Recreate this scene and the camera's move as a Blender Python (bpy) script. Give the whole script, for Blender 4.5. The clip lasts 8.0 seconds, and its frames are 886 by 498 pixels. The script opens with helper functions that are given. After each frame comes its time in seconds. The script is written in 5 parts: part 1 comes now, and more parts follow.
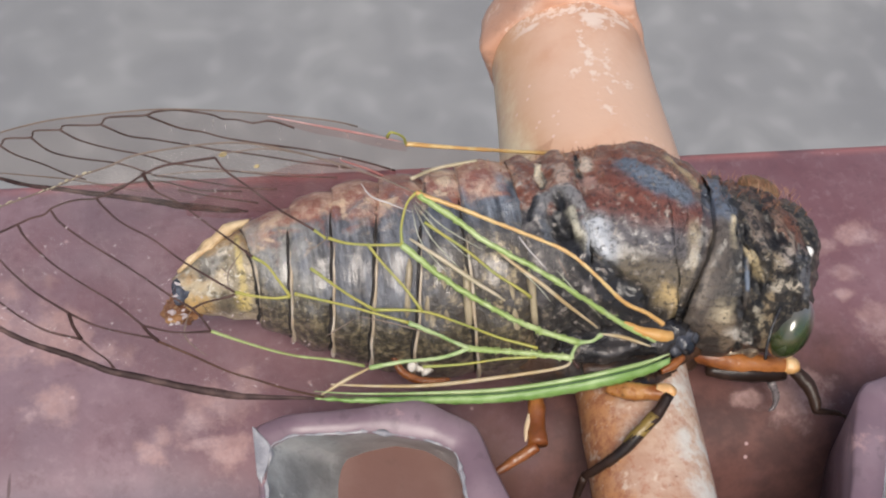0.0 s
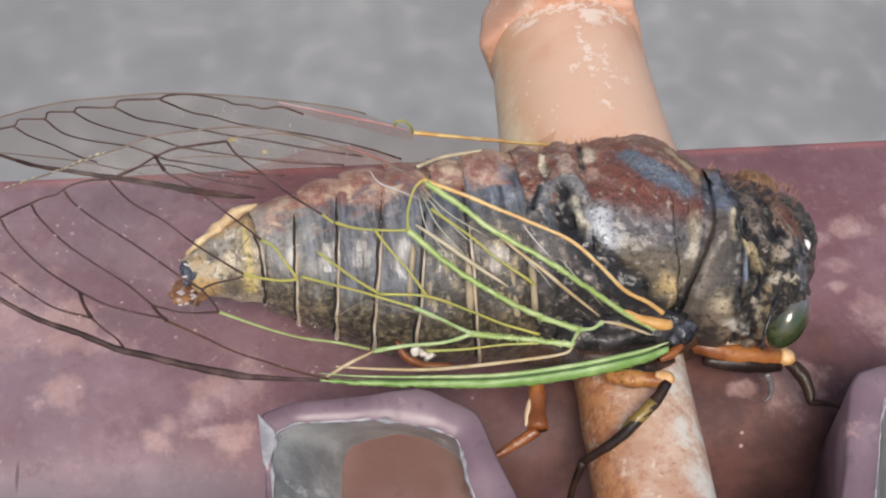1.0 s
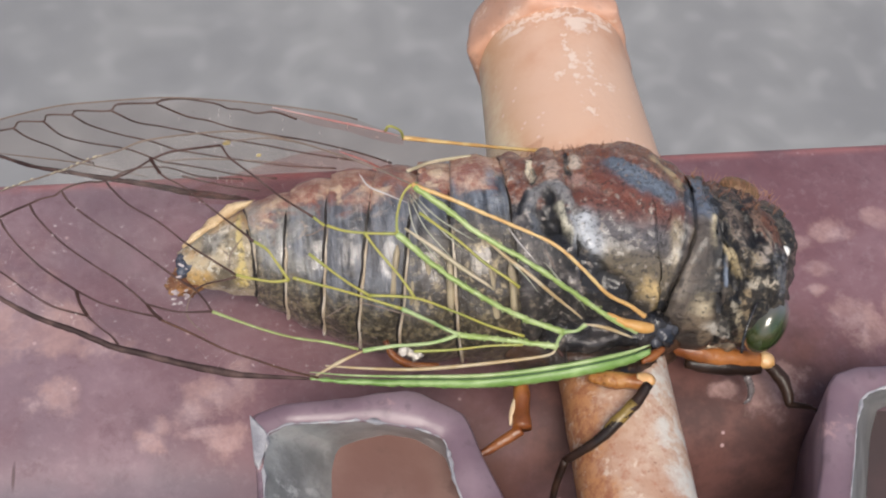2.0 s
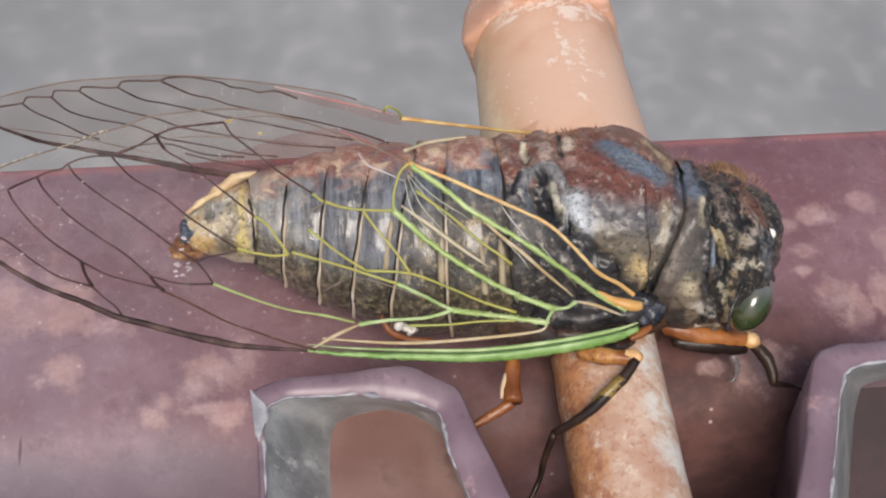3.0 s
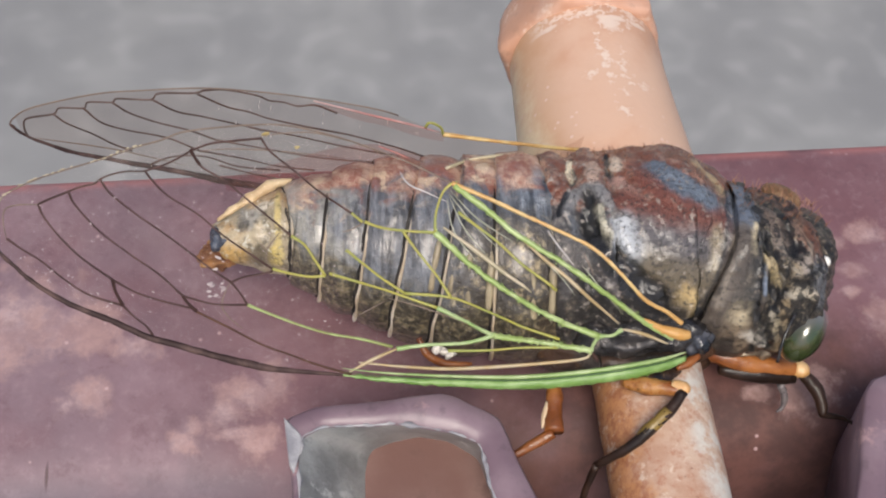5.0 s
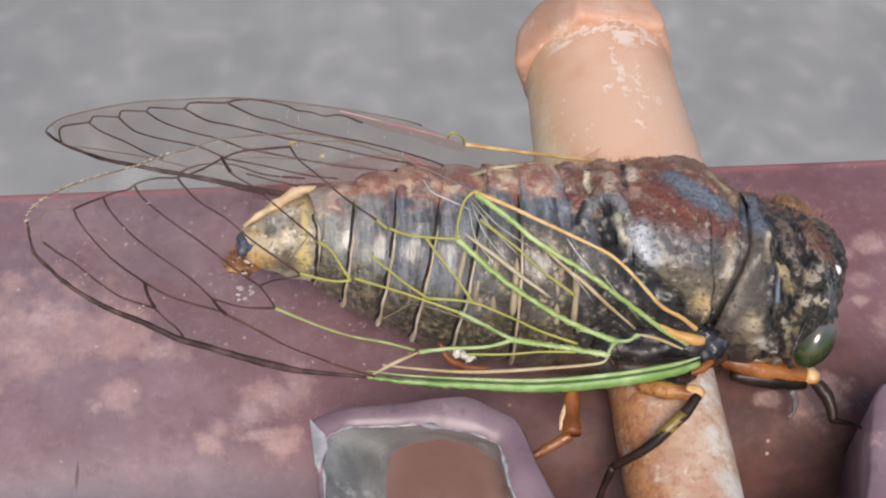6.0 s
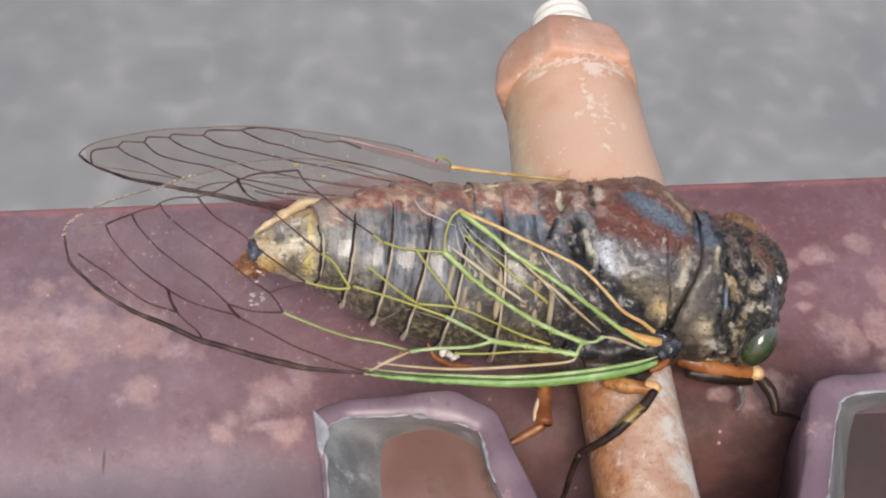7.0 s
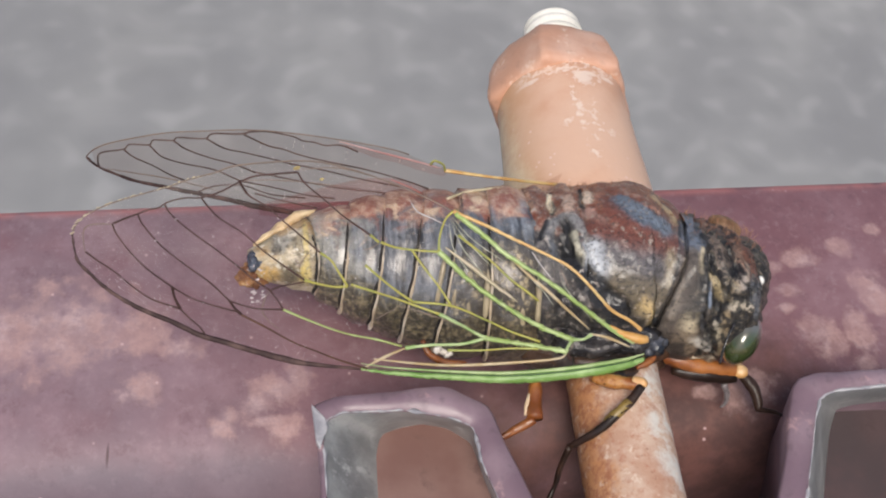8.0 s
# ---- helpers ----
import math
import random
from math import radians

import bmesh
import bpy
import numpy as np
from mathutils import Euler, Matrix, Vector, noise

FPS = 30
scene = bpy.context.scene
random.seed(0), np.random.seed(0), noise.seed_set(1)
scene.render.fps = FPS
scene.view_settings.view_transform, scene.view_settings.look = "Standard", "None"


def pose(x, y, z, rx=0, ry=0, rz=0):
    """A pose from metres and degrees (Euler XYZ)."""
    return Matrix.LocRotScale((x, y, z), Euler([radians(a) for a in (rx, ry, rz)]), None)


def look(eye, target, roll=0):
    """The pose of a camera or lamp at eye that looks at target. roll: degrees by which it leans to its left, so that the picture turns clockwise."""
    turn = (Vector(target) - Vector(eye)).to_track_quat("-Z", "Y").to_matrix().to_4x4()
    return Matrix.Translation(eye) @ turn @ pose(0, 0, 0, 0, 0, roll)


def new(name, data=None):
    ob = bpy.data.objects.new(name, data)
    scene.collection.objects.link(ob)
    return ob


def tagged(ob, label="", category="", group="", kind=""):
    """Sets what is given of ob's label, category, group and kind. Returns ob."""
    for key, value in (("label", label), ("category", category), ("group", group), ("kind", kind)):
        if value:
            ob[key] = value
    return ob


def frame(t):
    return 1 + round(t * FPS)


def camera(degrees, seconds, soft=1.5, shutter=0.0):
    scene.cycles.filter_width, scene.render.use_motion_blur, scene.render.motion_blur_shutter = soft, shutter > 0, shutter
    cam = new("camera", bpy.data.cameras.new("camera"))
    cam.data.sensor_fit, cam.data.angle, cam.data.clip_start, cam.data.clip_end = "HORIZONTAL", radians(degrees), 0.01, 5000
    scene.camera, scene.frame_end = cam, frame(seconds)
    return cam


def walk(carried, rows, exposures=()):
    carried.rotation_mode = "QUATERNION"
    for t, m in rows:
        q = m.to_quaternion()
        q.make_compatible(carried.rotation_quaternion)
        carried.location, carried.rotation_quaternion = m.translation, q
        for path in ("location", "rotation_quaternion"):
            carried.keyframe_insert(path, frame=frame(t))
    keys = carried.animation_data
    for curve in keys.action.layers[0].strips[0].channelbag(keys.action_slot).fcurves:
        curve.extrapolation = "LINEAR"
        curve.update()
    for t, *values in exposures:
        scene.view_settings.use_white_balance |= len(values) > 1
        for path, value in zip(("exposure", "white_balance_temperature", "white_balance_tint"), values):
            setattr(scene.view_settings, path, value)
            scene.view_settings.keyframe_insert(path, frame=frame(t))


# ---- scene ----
# ---- camera ----
cam = camera(42.0, 8.0, soft=2.1)
walk(cam, [
    (0.0, pose(-0.01812, -0.03435, 0.05473, 35.227, -4.682, -7.384)),
    (0.5, pose(-0.01910, -0.03424, 0.05534, 35.146, -4.855, -7.319)),
    (1.0, pose(-0.01865, -0.03510, 0.05535, 35.099, -4.958, -7.485)),
    (2.5, pose(-0.01866, -0.03628, 0.05720, 35.095, -5.386, -7.818)),
    (3.0, pose(-0.01882, -0.03747, 0.05741, 35.084, -5.362, -7.875)),
    (3.5, pose(-0.01856, -0.03713, 0.05844, 35.200, -5.024, -7.846)),
    (4.0, pose(-0.01907, -0.03667, 0.05797, 34.955, -4.851, -7.590)),
    (4.5, pose(-0.01802, -0.03660, 0.05743, 34.636, -4.791, -7.472)),
    (5.0, pose(-0.01964, -0.03471, 0.05664, 34.427, -4.930, -7.168)),
    (5.2, pose(-0.01905, -0.03467, 0.05634, 34.437, -4.255, -6.866)),
    (6.3, pose(-0.02147, -0.03687, 0.05999, 35.396, -5.216, -6.886)),
    (6.5, pose(-0.02184, -0.03749, 0.06211, 35.148, -5.456, -7.131)),
    (7.0, pose(-0.02201, -0.04013, 0.06423, 35.560, -5.605, -7.178)),
    (7.5, pose(-0.02253, -0.04158, 0.06551, 35.961, -5.923, -7.330)),
    (8.0, pose(-0.02263, -0.04183, 0.06580, 36.035, -6.082, -7.347)),
])

# ---- world, sun ----
SUN_UP, SUN_TURN = 58.0, 194.0
sky_world = bpy.data.worlds.new("sky")
scene.world = sky_world
sky_world.use_nodes = True
wn = sky_world.node_tree.nodes
sky = wn.new("ShaderNodeTexSky")
sky.sky_type, sky.sun_disc = "NISHITA", False
sky.sun_elevation, sky.sun_rotation = radians(SUN_UP), radians(SUN_TURN)
sky.air_density, sky.dust_density, sky.ozone_density = 1.0, 3.0, 1.0
wn["Background"].inputs["Strength"].default_value = 0.125
sky_world.node_tree.links.new(sky.outputs[0], wn["Background"].inputs["Color"])
sun = new("sun", bpy.data.lights.new("sun", "SUN"))
sun.data.energy, sun.data.angle, sun.data.color = 3.0, radians(28), (1.0, 0.93, 0.84)
sun_way = Vector((math.sin(radians(SUN_TURN)) * math.cos(radians(SUN_UP)), math.cos(radians(SUN_TURN)) * math.cos(radians(SUN_UP)), math.sin(radians(SUN_UP))))
sun.matrix_world = look(sun_way * 5, (0, 0, 0))
scene.view_settings.exposure = 0.15


# ---- building helpers (lengths in millimetres) ----
def offset_of(ob):
    while ob.parent:
        ob = ob.parent
    return ob.matrix_basis.translation * 1000


def part(name, bm, material, parent, label="", smooth=True):
    """One mesh object from a bmesh laid out in millimetres of the place, under a thing or a part."""
    off = offset_of(parent) if parent else Vector()
    bm.transform(Matrix.Scale(0.001, 4) @ Matrix.Translation(-off))
    me = bpy.data.meshes.new(name)
    bmesh.ops.recalc_face_normals(bm, faces=bm.faces)
    bm.to_mesh(me)
    bm.free()
    for poly in me.polygons:
        poly.use_smooth = smooth
    me.materials.append(material)
    ob = new(name, me)
    ob.parent = parent
    if label:
        tagged(ob, label)
    return ob


def thing(name, base, label, category, group="", kind=""):
    ob = new(name)
    ob.empty_display_size = 0.002
    ob.location = Vector(base) * 0.001
    bpy.context.view_layer.update()
    return tagged(ob, label, category, group, kind)


def smooth_line(points, k=6):
    """A Catmull-Rom line through the points, k steps to a span."""
    p = [Vector(q) for q in points]
    p = [2 * p[0] - p[1]] + p + [2 * p[-1] - p[-2]]
    out = []
    for a, b, c, d in zip(p, p[1:], p[2:], p[3:]):
        for i in range(k):
            t = i / k
            out.append(0.5 * (2 * b + (c - a) * t + (2 * a - 5 * b + 4 * c - d) * t * t + (3 * b - a - 3 * c + d) * t ** 3))
    return out + [p[-2]]


def spread(values, k=6):
    """Smooth steps between values, to go with smooth_line."""
    return [v.x for v in smooth_line([(v, 0, 0) for v in values], k)]


def sweep(bm, line, wide, high=None, n=10, up=(0, 0, 1), shape=None, caps=True):
    """A skin of rings round a line: half width, half height, and how far each angle swells."""
    high = high or wide
    rings = []
    for i, c in enumerate(line):
        d = (line[min(i + 1, len(line) - 1)] - line[max(i - 1, 0)]).normalized()
        side = Vector(up).cross(d)
        side = side.normalized() if side.length > 1e-4 else Vector((1, 0, 0))
        over = d.cross(side)
        ring = []
        for j in range(n):
            a = 2 * math.pi * j / n
            s = shape(i / max(1, len(line) - 1), a) if shape else 1.0
            ring.append(bm.verts.new(c + s * (math.cos(a) * wide[i] * side + math.sin(a) * high[i] * over)))
        rings.append(ring)
    for r, q in zip(rings, rings[1:]):
        for j in range(n):
            bm.faces.new((r[j], r[(j + 1) % n], q[(j + 1) % n], q[j]))
    if caps:
        bm.faces.new(rings[0][::-1])
        bm.faces.new(rings[-1])
    return rings


def prism(bm, outline, z0, z1):
    low = [bm.verts.new((x, y, z0)) for x, y in outline]
    top = [bm.verts.new((x, y, z1)) for x, y in outline]
    n = len(outline)
    for i in range(n):
        bm.faces.new((low[i], low[(i + 1) % n], top[(i + 1) % n], top[i]))
    bm.faces.new(low[::-1])
    bm.faces.new(top)


def ball(bm, centre, rx, ry, rz, turn=0.0, n=20, tilt=0.0):
    m = Matrix.Translation(centre) @ pose(0, 0, 0, tilt, 0, turn) @ Matrix.Diagonal((rx, ry, rz, 1))
    bmesh.ops.create_uvsphere(bm, u_segments=n, v_segments=n // 2 + 2, radius=1.0, matrix=m)


def rough_up(bm, amount, scale, seed=0.0):
    bm.normal_update()
    for v in bm.verts:
        v.co += v.normal * amount * noise.noise(v.co * scale + Vector((seed, seed * 1.7, 0)))


# ---- materials ----
def shader(name, colour, rough=0.5, metal=0.0, spec=0.5):
    m = bpy.data.materials.new(name)
    m.use_nodes = True
    b = m.node_tree.nodes["Principled BSDF"]
    b.inputs["Base Color"].default_value = (*colour, 1)
    b.inputs["Roughness"].default_value = rough
    b.inputs["Metallic"].default_value = metal
    b.inputs["Specular IOR Level"].default_value = spec
    return m, m.node_tree.nodes, m.node_tree.links, b


class Nodes:
    """Short words for the few nodes that the materials use; everything runs on object space in metres."""

    def __init__(self, tree):
        self.n, self.l = tree.nodes, tree.links
        self.co = self.n.new("ShaderNodeTexCoord").outputs["Object"]

    def noise(self, scale, detail=4.0, rough=0.55, co=None, warp=0.0):
        t = self.n.new("ShaderNodeTexNoise")
        t.inputs["Scale"].default_value, t.inputs["Detail"].default_value = scale, detail
        t.inputs["Roughness"].default_value, t.inputs["Distortion"].default_value = rough, warp
        self.l.new(co or self.co, t.inputs["Vector"])
        return t.outputs["Fac"]

    def cells(self, scale, co=None):
        t = self.n.new("ShaderNodeTexVoronoi")
        t.inputs["Scale"].default_value = scale
        self.l.new(co or self.co, t.inputs["Vector"])
        return t.outputs["Distance"]

    def stretch(self, x, y, z):
        t = self.n.new("ShaderNodeVectorMath")
        t.operation = "MULTIPLY"
        self.l.new(self.co, t.inputs[0])
        t.inputs[1].default_value = (x, y, z)
        return t.outputs[0]

    def ramp(self, value, lo, hi):
        t = self.n.new("ShaderNodeMapRange")
        t.interpolation_type = "SMOOTHSTEP"
        self.l.new(value, t.inputs["Value"])
        t.inputs["From Min"].default_value, t.inputs["From Max"].default_value = lo, hi
        return t.outputs["Result"]

    def math(self, op, a, b=None, clamp=False):
        t = self.n.new("ShaderNodeMath")
        t.operation, t.use_clamp = op, clamp
        for v, s in ((a, t.inputs[0]), (b, t.inputs[1])):
            if v is None:
                continue
            if isinstance(v, (int, float)):
                s.default_value = v
            else:
                self.l.new(v, s)
        return t.outputs[0]

    def mix(self, f, a, b):
        t = self.n.new("ShaderNodeMix")
        t.data_type = "RGBA"
        for v, s in ((f, t.inputs[0]), (a, t.inputs[6]), (b, t.inputs[7])):
            if isinstance(v, (int, float)):
                s.default_value = v
            elif isinstance(v, tuple):
                s.default_value = (*v, 1)
            else:
                self.l.new(v, s)
        return t.outputs[2]

    def axis(self, k):
        t = self.n.new("ShaderNodeSeparateXYZ")
        self.l.new(self.co, t.inputs[0])
        return t.outputs[k]

    def spot(self, x, y, rx, ry, wobble, edge=0.25, z=None, rz=1.0, turn=0.0):
        """A blotch about a place, in metres; wobble: the noise that frays its edge."""
        a, b = self.math("SUBTRACT", self.axis(0), x), self.math("SUBTRACT", self.axis(1), y)
        if turn:
            c, s = math.cos(radians(turn)), math.sin(radians(turn))
            a, b = self.math("ADD", self.math("MULTIPLY", a, c), self.math("MULTIPLY", b, s)), self.math("SUBTRACT", self.math("MULTIPLY", b, c), self.math("MULTIPLY", a, s))
        a, b = self.math("DIVIDE", a, rx), self.math("DIVIDE", b, ry)
        d = self.math("ADD", self.math("MULTIPLY", a, a), self.math("MULTIPLY", b, b))
        if z is not None:
            c = self.math("DIVIDE", self.math("SUBTRACT", self.axis(2), z), rz)
            d = self.math("ADD", d, self.math("MULTIPLY", c, c))
        d = self.math("ADD", self.math("SQRT", d), wobble)
        return self.ramp(d, 1.0 + edge, 1.0 - edge)

    def bump(self, bsdf, value, strength, distance, coat=None):
        t = self.n.new("ShaderNodeBump")
        t.inputs["Strength"].default_value, t.inputs["Distance"].default_value = strength, distance
        self.l.new(value, t.inputs["Height"])
        self.l.new(t.outputs[0], bsdf.inputs["Normal"])
        if coat is not None:
            c = self.n.new("ShaderNodeBump")
            c.inputs["Strength"].default_value, c.inputs["Distance"].default_value = 0.2, distance
            self.l.new(coat, c.inputs["Height"])
            self.l.new(c.outputs[0], bsdf.inputs["Coat Normal"])


def mottled(name, a, b, scale, lo=0.4, hi=0.65, rough=0.5, metal=0.0, bump=0.3, depth=0.0001, fine=4.0, spec=0.5, c=None):
    """A surface of two colours, coarse blotches and fine grain; c: a third colour, in flecks."""
    m, n, l, bs = shader(name, a, rough, metal, spec)
    k = Nodes(m.node_tree)
    coarse, grain = k.noise(scale, 5), k.noise(scale * fine, 4, 0.65)
    col = k.mix(k.ramp(coarse, lo, hi), a, b)
    if c:
        col = k.mix(k.ramp(k.noise(scale * 1.9, 5, 0.7), 0.58, 0.7), col, c)
    dark = tuple(v * 0.55 for v in a)
    col = k.mix(k.math("MULTIPLY", k.ramp(grain, 0.55, 0.75), 0.55), col, dark)
    l.new(col, bs.inputs["Base Color"])
    l.new(k.math("ADD", k.math("MULTIPLY", k.math("SUBTRACT", grain, 0.5), 0.35), rough), bs.inputs["Roughness"])
    k.bump(bs, k.math("ADD", grain, k.math("MULTIPLY", coarse, 1.5)), bump, depth)
    return m


def asphalt_material():
    m, n, l, bs = shader("weathered_concrete", (0.32, 0.32, 0.32), 0.9)
    k = Nodes(m.node_tree)
    big, mid, small = k.noise(6, 2, 0.5), k.noise(21, 1, 0.4), k.noise(40, 0, 0.4)
    col = k.mix(k.ramp(big, 0.35, 0.65), (0.186, 0.187, 0.191), (0.222, 0.222, 0.222))
    col = k.mix(k.math("MULTIPLY", k.ramp(mid, 0.48, 0.9), 0.4), col, (0.31, 0.31, 0.305))
    col = k.mix(k.math("MULTIPLY", k.ramp(mid, 0.5, 0.15), 0.3), col, (0.165, 0.165, 0.168))
    col = k.mix(k.math("MULTIPLY", k.ramp(small, 0.5, 0.9), 0.4), col, (0.32, 0.32, 0.315))
    col = k.mix(k.math("MULTIPLY", k.ramp(small, 0.5, 0.15), 0.35), col, (0.16, 0.16, 0.165))
    l.new(col, bs.inputs["Base Color"])
    return m


PAINT = (0.155, 0.068, 0.082)


def painted_bar_material():
    """Purple-brown paint with worn, rusty-pink blotches."""
    m, n, l, bs = shader("purple_brown_paint", PAINT, 0.5, spec=0.35)
    k = Nodes(m.node_tree)
    coarse, mid, grain = k.noise(130, 5, 0.6), k.noise(420, 5, 0.65), k.noise(2600, 3, 0.6)
    col = k.mix(k.ramp(coarse, 0.35, 0.68), (0.145, 0.069, 0.08), (0.205, 0.117, 0.134))
    chalk = k.math("MULTIPLY", k.ramp(k.math("ADD", k.axis(0), k.math("MULTIPLY", k.math("SUBTRACT", coarse, 0.5), 0.03)), -0.009, -0.028), k.ramp(k.noise(90, 4, 0.6), 0.3, 0.6))
    col = k.mix(k.math("MULTIPLY", chalk, 0.5), col, (0.19, 0.152, 0.178))
    haze = k.math("MULTIPLY", k.ramp(k.noise(210, 6, 0.7), 0.44, 0.7), k.math("ADD", 0.12, k.math("MULTIPLY", k.ramp(k.axis(0), 0.014, -0.012), 0.38)))
    col = k.mix(haze, col, (0.255, 0.17, 0.195))
    col = k.mix(k.math("MULTIPLY", k.ramp(k.noise(1300, 6, 0.75), 0.5, 0.7), 0.3), col, (0.30, 0.215, 0.235))
    col = k.mix(k.math("MULTIPLY", k.ramp(k.noise(760, 6, 0.75), 0.5, 0.3), 0.4), col, (0.10, 0.05, 0.06))
    edge = k.math("MULTIPLY", k.ramp(k.axis(1), 0.0088, 0.0096), k.ramp(k.noise(220, 5, 0.65), 0.34, 0.56))
    col = k.mix(k.math("MULTIPLY", edge, 0.8), col, (0.34, 0.135, 0.13))
    # sky reflection on the rolled front edge, painted as a bluish band
    sky_tint = k.math("MULTIPLY", k.ramp(k.math("ADD", k.axis(1), k.math("MULTIPLY", k.math("SUBTRACT", coarse, 0.5), 0.003)), -0.0088, -0.0106), k.ramp(k.axis(0), -0.008, -0.014))
    col = k.mix(k.math("MULTIPLY", sky_tint, 0.45), col, (0.115, 0.11, 0.133))
    # shade beside the bolt and under the head, painted as a dark brown patch
    shade_patch = k.spot(0.0085, -0.0095, 0.0135, 0.006, k.math("MULTIPLY", k.math("SUBTRACT", k.noise(150, 5, 0.65), 0.5), 1.6), 0.55)
    col = k.mix(k.math("MULTIPLY", shade_patch, 0.9), col, k.mix(k.ramp(mid, 0.4, 0.65), (0.06, 0.027, 0.022), (0.115, 0.05, 0.04)))
    brown = k.spot(-0.0055, -0.0105, 0.0045, 0.0035, k.math("MULTIPLY", k.math("SUBTRACT", coarse, 0.5), 1.6), 0.5)
    col = k.mix(k.math("MULTIPLY", brown, 0.7), col, (0.15, 0.066, 0.044))
    wob = k.math("ADD", k.math("MULTIPLY", k.math("SUBTRACT", mid, 0.5), 4.2), k.math("MULTIPLY", k.math("SUBTRACT", k.noise(1200, 4, 0.7), 0.5), 0.9))
    wear = None
    for x, y, rx, ry in TAIL_SIDE_WEAR + HEAD_SIDE_WEAR:
        s = k.spot(x * 0.001, y * 0.001, rx * 0.001, ry * 0.001, wob, 0.5)
        wear = s if wear is None else k.math("MAXIMUM", wear, s)
    wear = k.math("MULTIPLY", wear, k.math("ADD", 0.55, k.math("MULTIPLY", k.ramp(k.noise(620, 5, 0.65), 0.38, 0.6), 0.45)))
    wear = k.math("MULTIPLY", wear, k.math("ADD", 0.75, k.math("MULTIPLY", k.ramp(grain, 0.35, 0.6), 0.25)))
    pink = k.mix(k.ramp(mid, 0.4, 0.7), (0.38, 0.245, 0.228), (0.47, 0.35, 0.345))
    col = k.mix(k.math("MULTIPLY", wear, 0.72), col, pink)
    col = k.mix(k.spot(-0.0271, -0.0090, 0.00008, 0.0005, k.math("MULTIPLY", k.math("SUBTRACT", mid, 0.5), 2.0), 0.5, turn=-6.0), col, (0.085, 0.05, 0.055))
    specks = k.ramp(k.cells(620), 0.1, 0.03)
    col = k.mix(k.math("MULTIPLY", specks, k.ramp(k.noise(160, 2), 0.5, 0.6)), col, (0.42, 0.29, 0.29))
    l.new(col, bs.inputs["Base Color"])
    l.new(k.math("ADD", k.math("MULTIPLY", wear, 0.3), k.math("ADD", 0.5, k.math("MULTIPLY", coarse, 0.2))), bs.inputs["Roughness"])
    k.bump(bs, k.math("ADD", k.math("MULTIPLY", wear, -0.8), k.math("ADD", grain, mid)), 0.25, 0.0001)
    return m


TAIL_SIDE_WEAR = (
    (-30.2, -0.2, 4.6, 2.6), (-34.0, -0.4, 3.0, 2.6), (-25.6, -0.6, 2.2, 1.4), (-22.7, -2.1, 1.1, 1.0), (-25.0, -4.9, 1.1, 1.0),
    (-26.3, -5.4, 0.7, 0.6), (-20.3, -7.9, 0.7, 0.6), (-16.4, -8.2, 1.1, 0.7), (-17.9, -6.4, 1.0, 1.0), (-16.6, -5.5, 1.3, 0.9),
    (-15.3, -4.6, 0.8, 1.1), (-19.7, -7.1, 0.5, 0.5), (-17.4, -7.6, 1.1, 0.4),
)
HEAD_SIDE_WEAR = (
    (21.0, -3.6, 1.4, 1.2), (21.7, -4.6, 1.1, 0.9), (24.1, -3.8, 0.8, 2.1), (26.2, -0.6, 1.1, 1.7), (19.9, 0.1, 0.9, 0.5),
    (25.1, 3.5, 0.7, 0.7), (28.2, 5.1, 0.5, 0.5), (19.0, 2.1, 1.1, 0.5), (21.7, 2.6, 1.2, 0.7), (14.8, -7.7, 1.8, 1.3),
    (19.2, -1.4, 0.7, 0.4), (23.7, -6.3, 0.7, 0.7), (11.8, -7.5, 0.9, 0.4),
)
paint = painted_bar_material()
ground_mat = asphalt_material()


# ---- ground ----
bm = bmesh.new()
bmesh.ops.create_grid(bm, x_segments=8, y_segments=8, size=400000.0, matrix=Matrix.Translation((0, 0, -650)))
tagged(part("ground", bm, ground_mat, None), "grey weathered concrete ground far below the bar", "ground", kind="structure")


# ---- steel bar and lugs ----
def strip(profile, x0=-120, x1=120, steps=60):
    """A long bar of that closed outline (y, z)."""
    bm = bmesh.new()
    rows = [[bm.verts.new((x0 + (x1 - x0) * i / steps, y, z)) for y, z in profile] for i in range(steps + 1)]
    for a, b in zip(rows, rows[1:]):
        for j in range(len(profile)):
            q = (j + 1) % len(profile)
            bm.faces.new((a[j], a[q], b[q], b[j]))
    bm.faces.new(rows[0])
    bm.faces.new(rows[-1][::-1])
    return bm


def bar():
    root = thing("steel_bar", (-5, 0, -14), "purple-brown painted steel bar with worn rusty blotches", "metal bar")
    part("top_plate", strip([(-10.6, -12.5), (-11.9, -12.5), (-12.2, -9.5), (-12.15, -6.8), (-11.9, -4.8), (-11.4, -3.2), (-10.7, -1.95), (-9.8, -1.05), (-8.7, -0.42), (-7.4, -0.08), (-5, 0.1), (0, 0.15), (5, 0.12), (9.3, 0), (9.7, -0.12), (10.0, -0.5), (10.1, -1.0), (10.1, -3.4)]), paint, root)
    # web and flange are added; their dark colour stands in for shade
    part("web", strip([(-8.6, -14), (-8.6, -3.3), (9.8, -3.3), (9.8, -14)]), shade_dark, root, "added web under the plate, coloured dark for shade")
    part("lower_flange", strip([(-36, -14), (-36, -12.6), (-8.7, -12.6), (-8.7, -14)]), shade_dark, root, "added lower flange, coloured dark for shade")
    return root


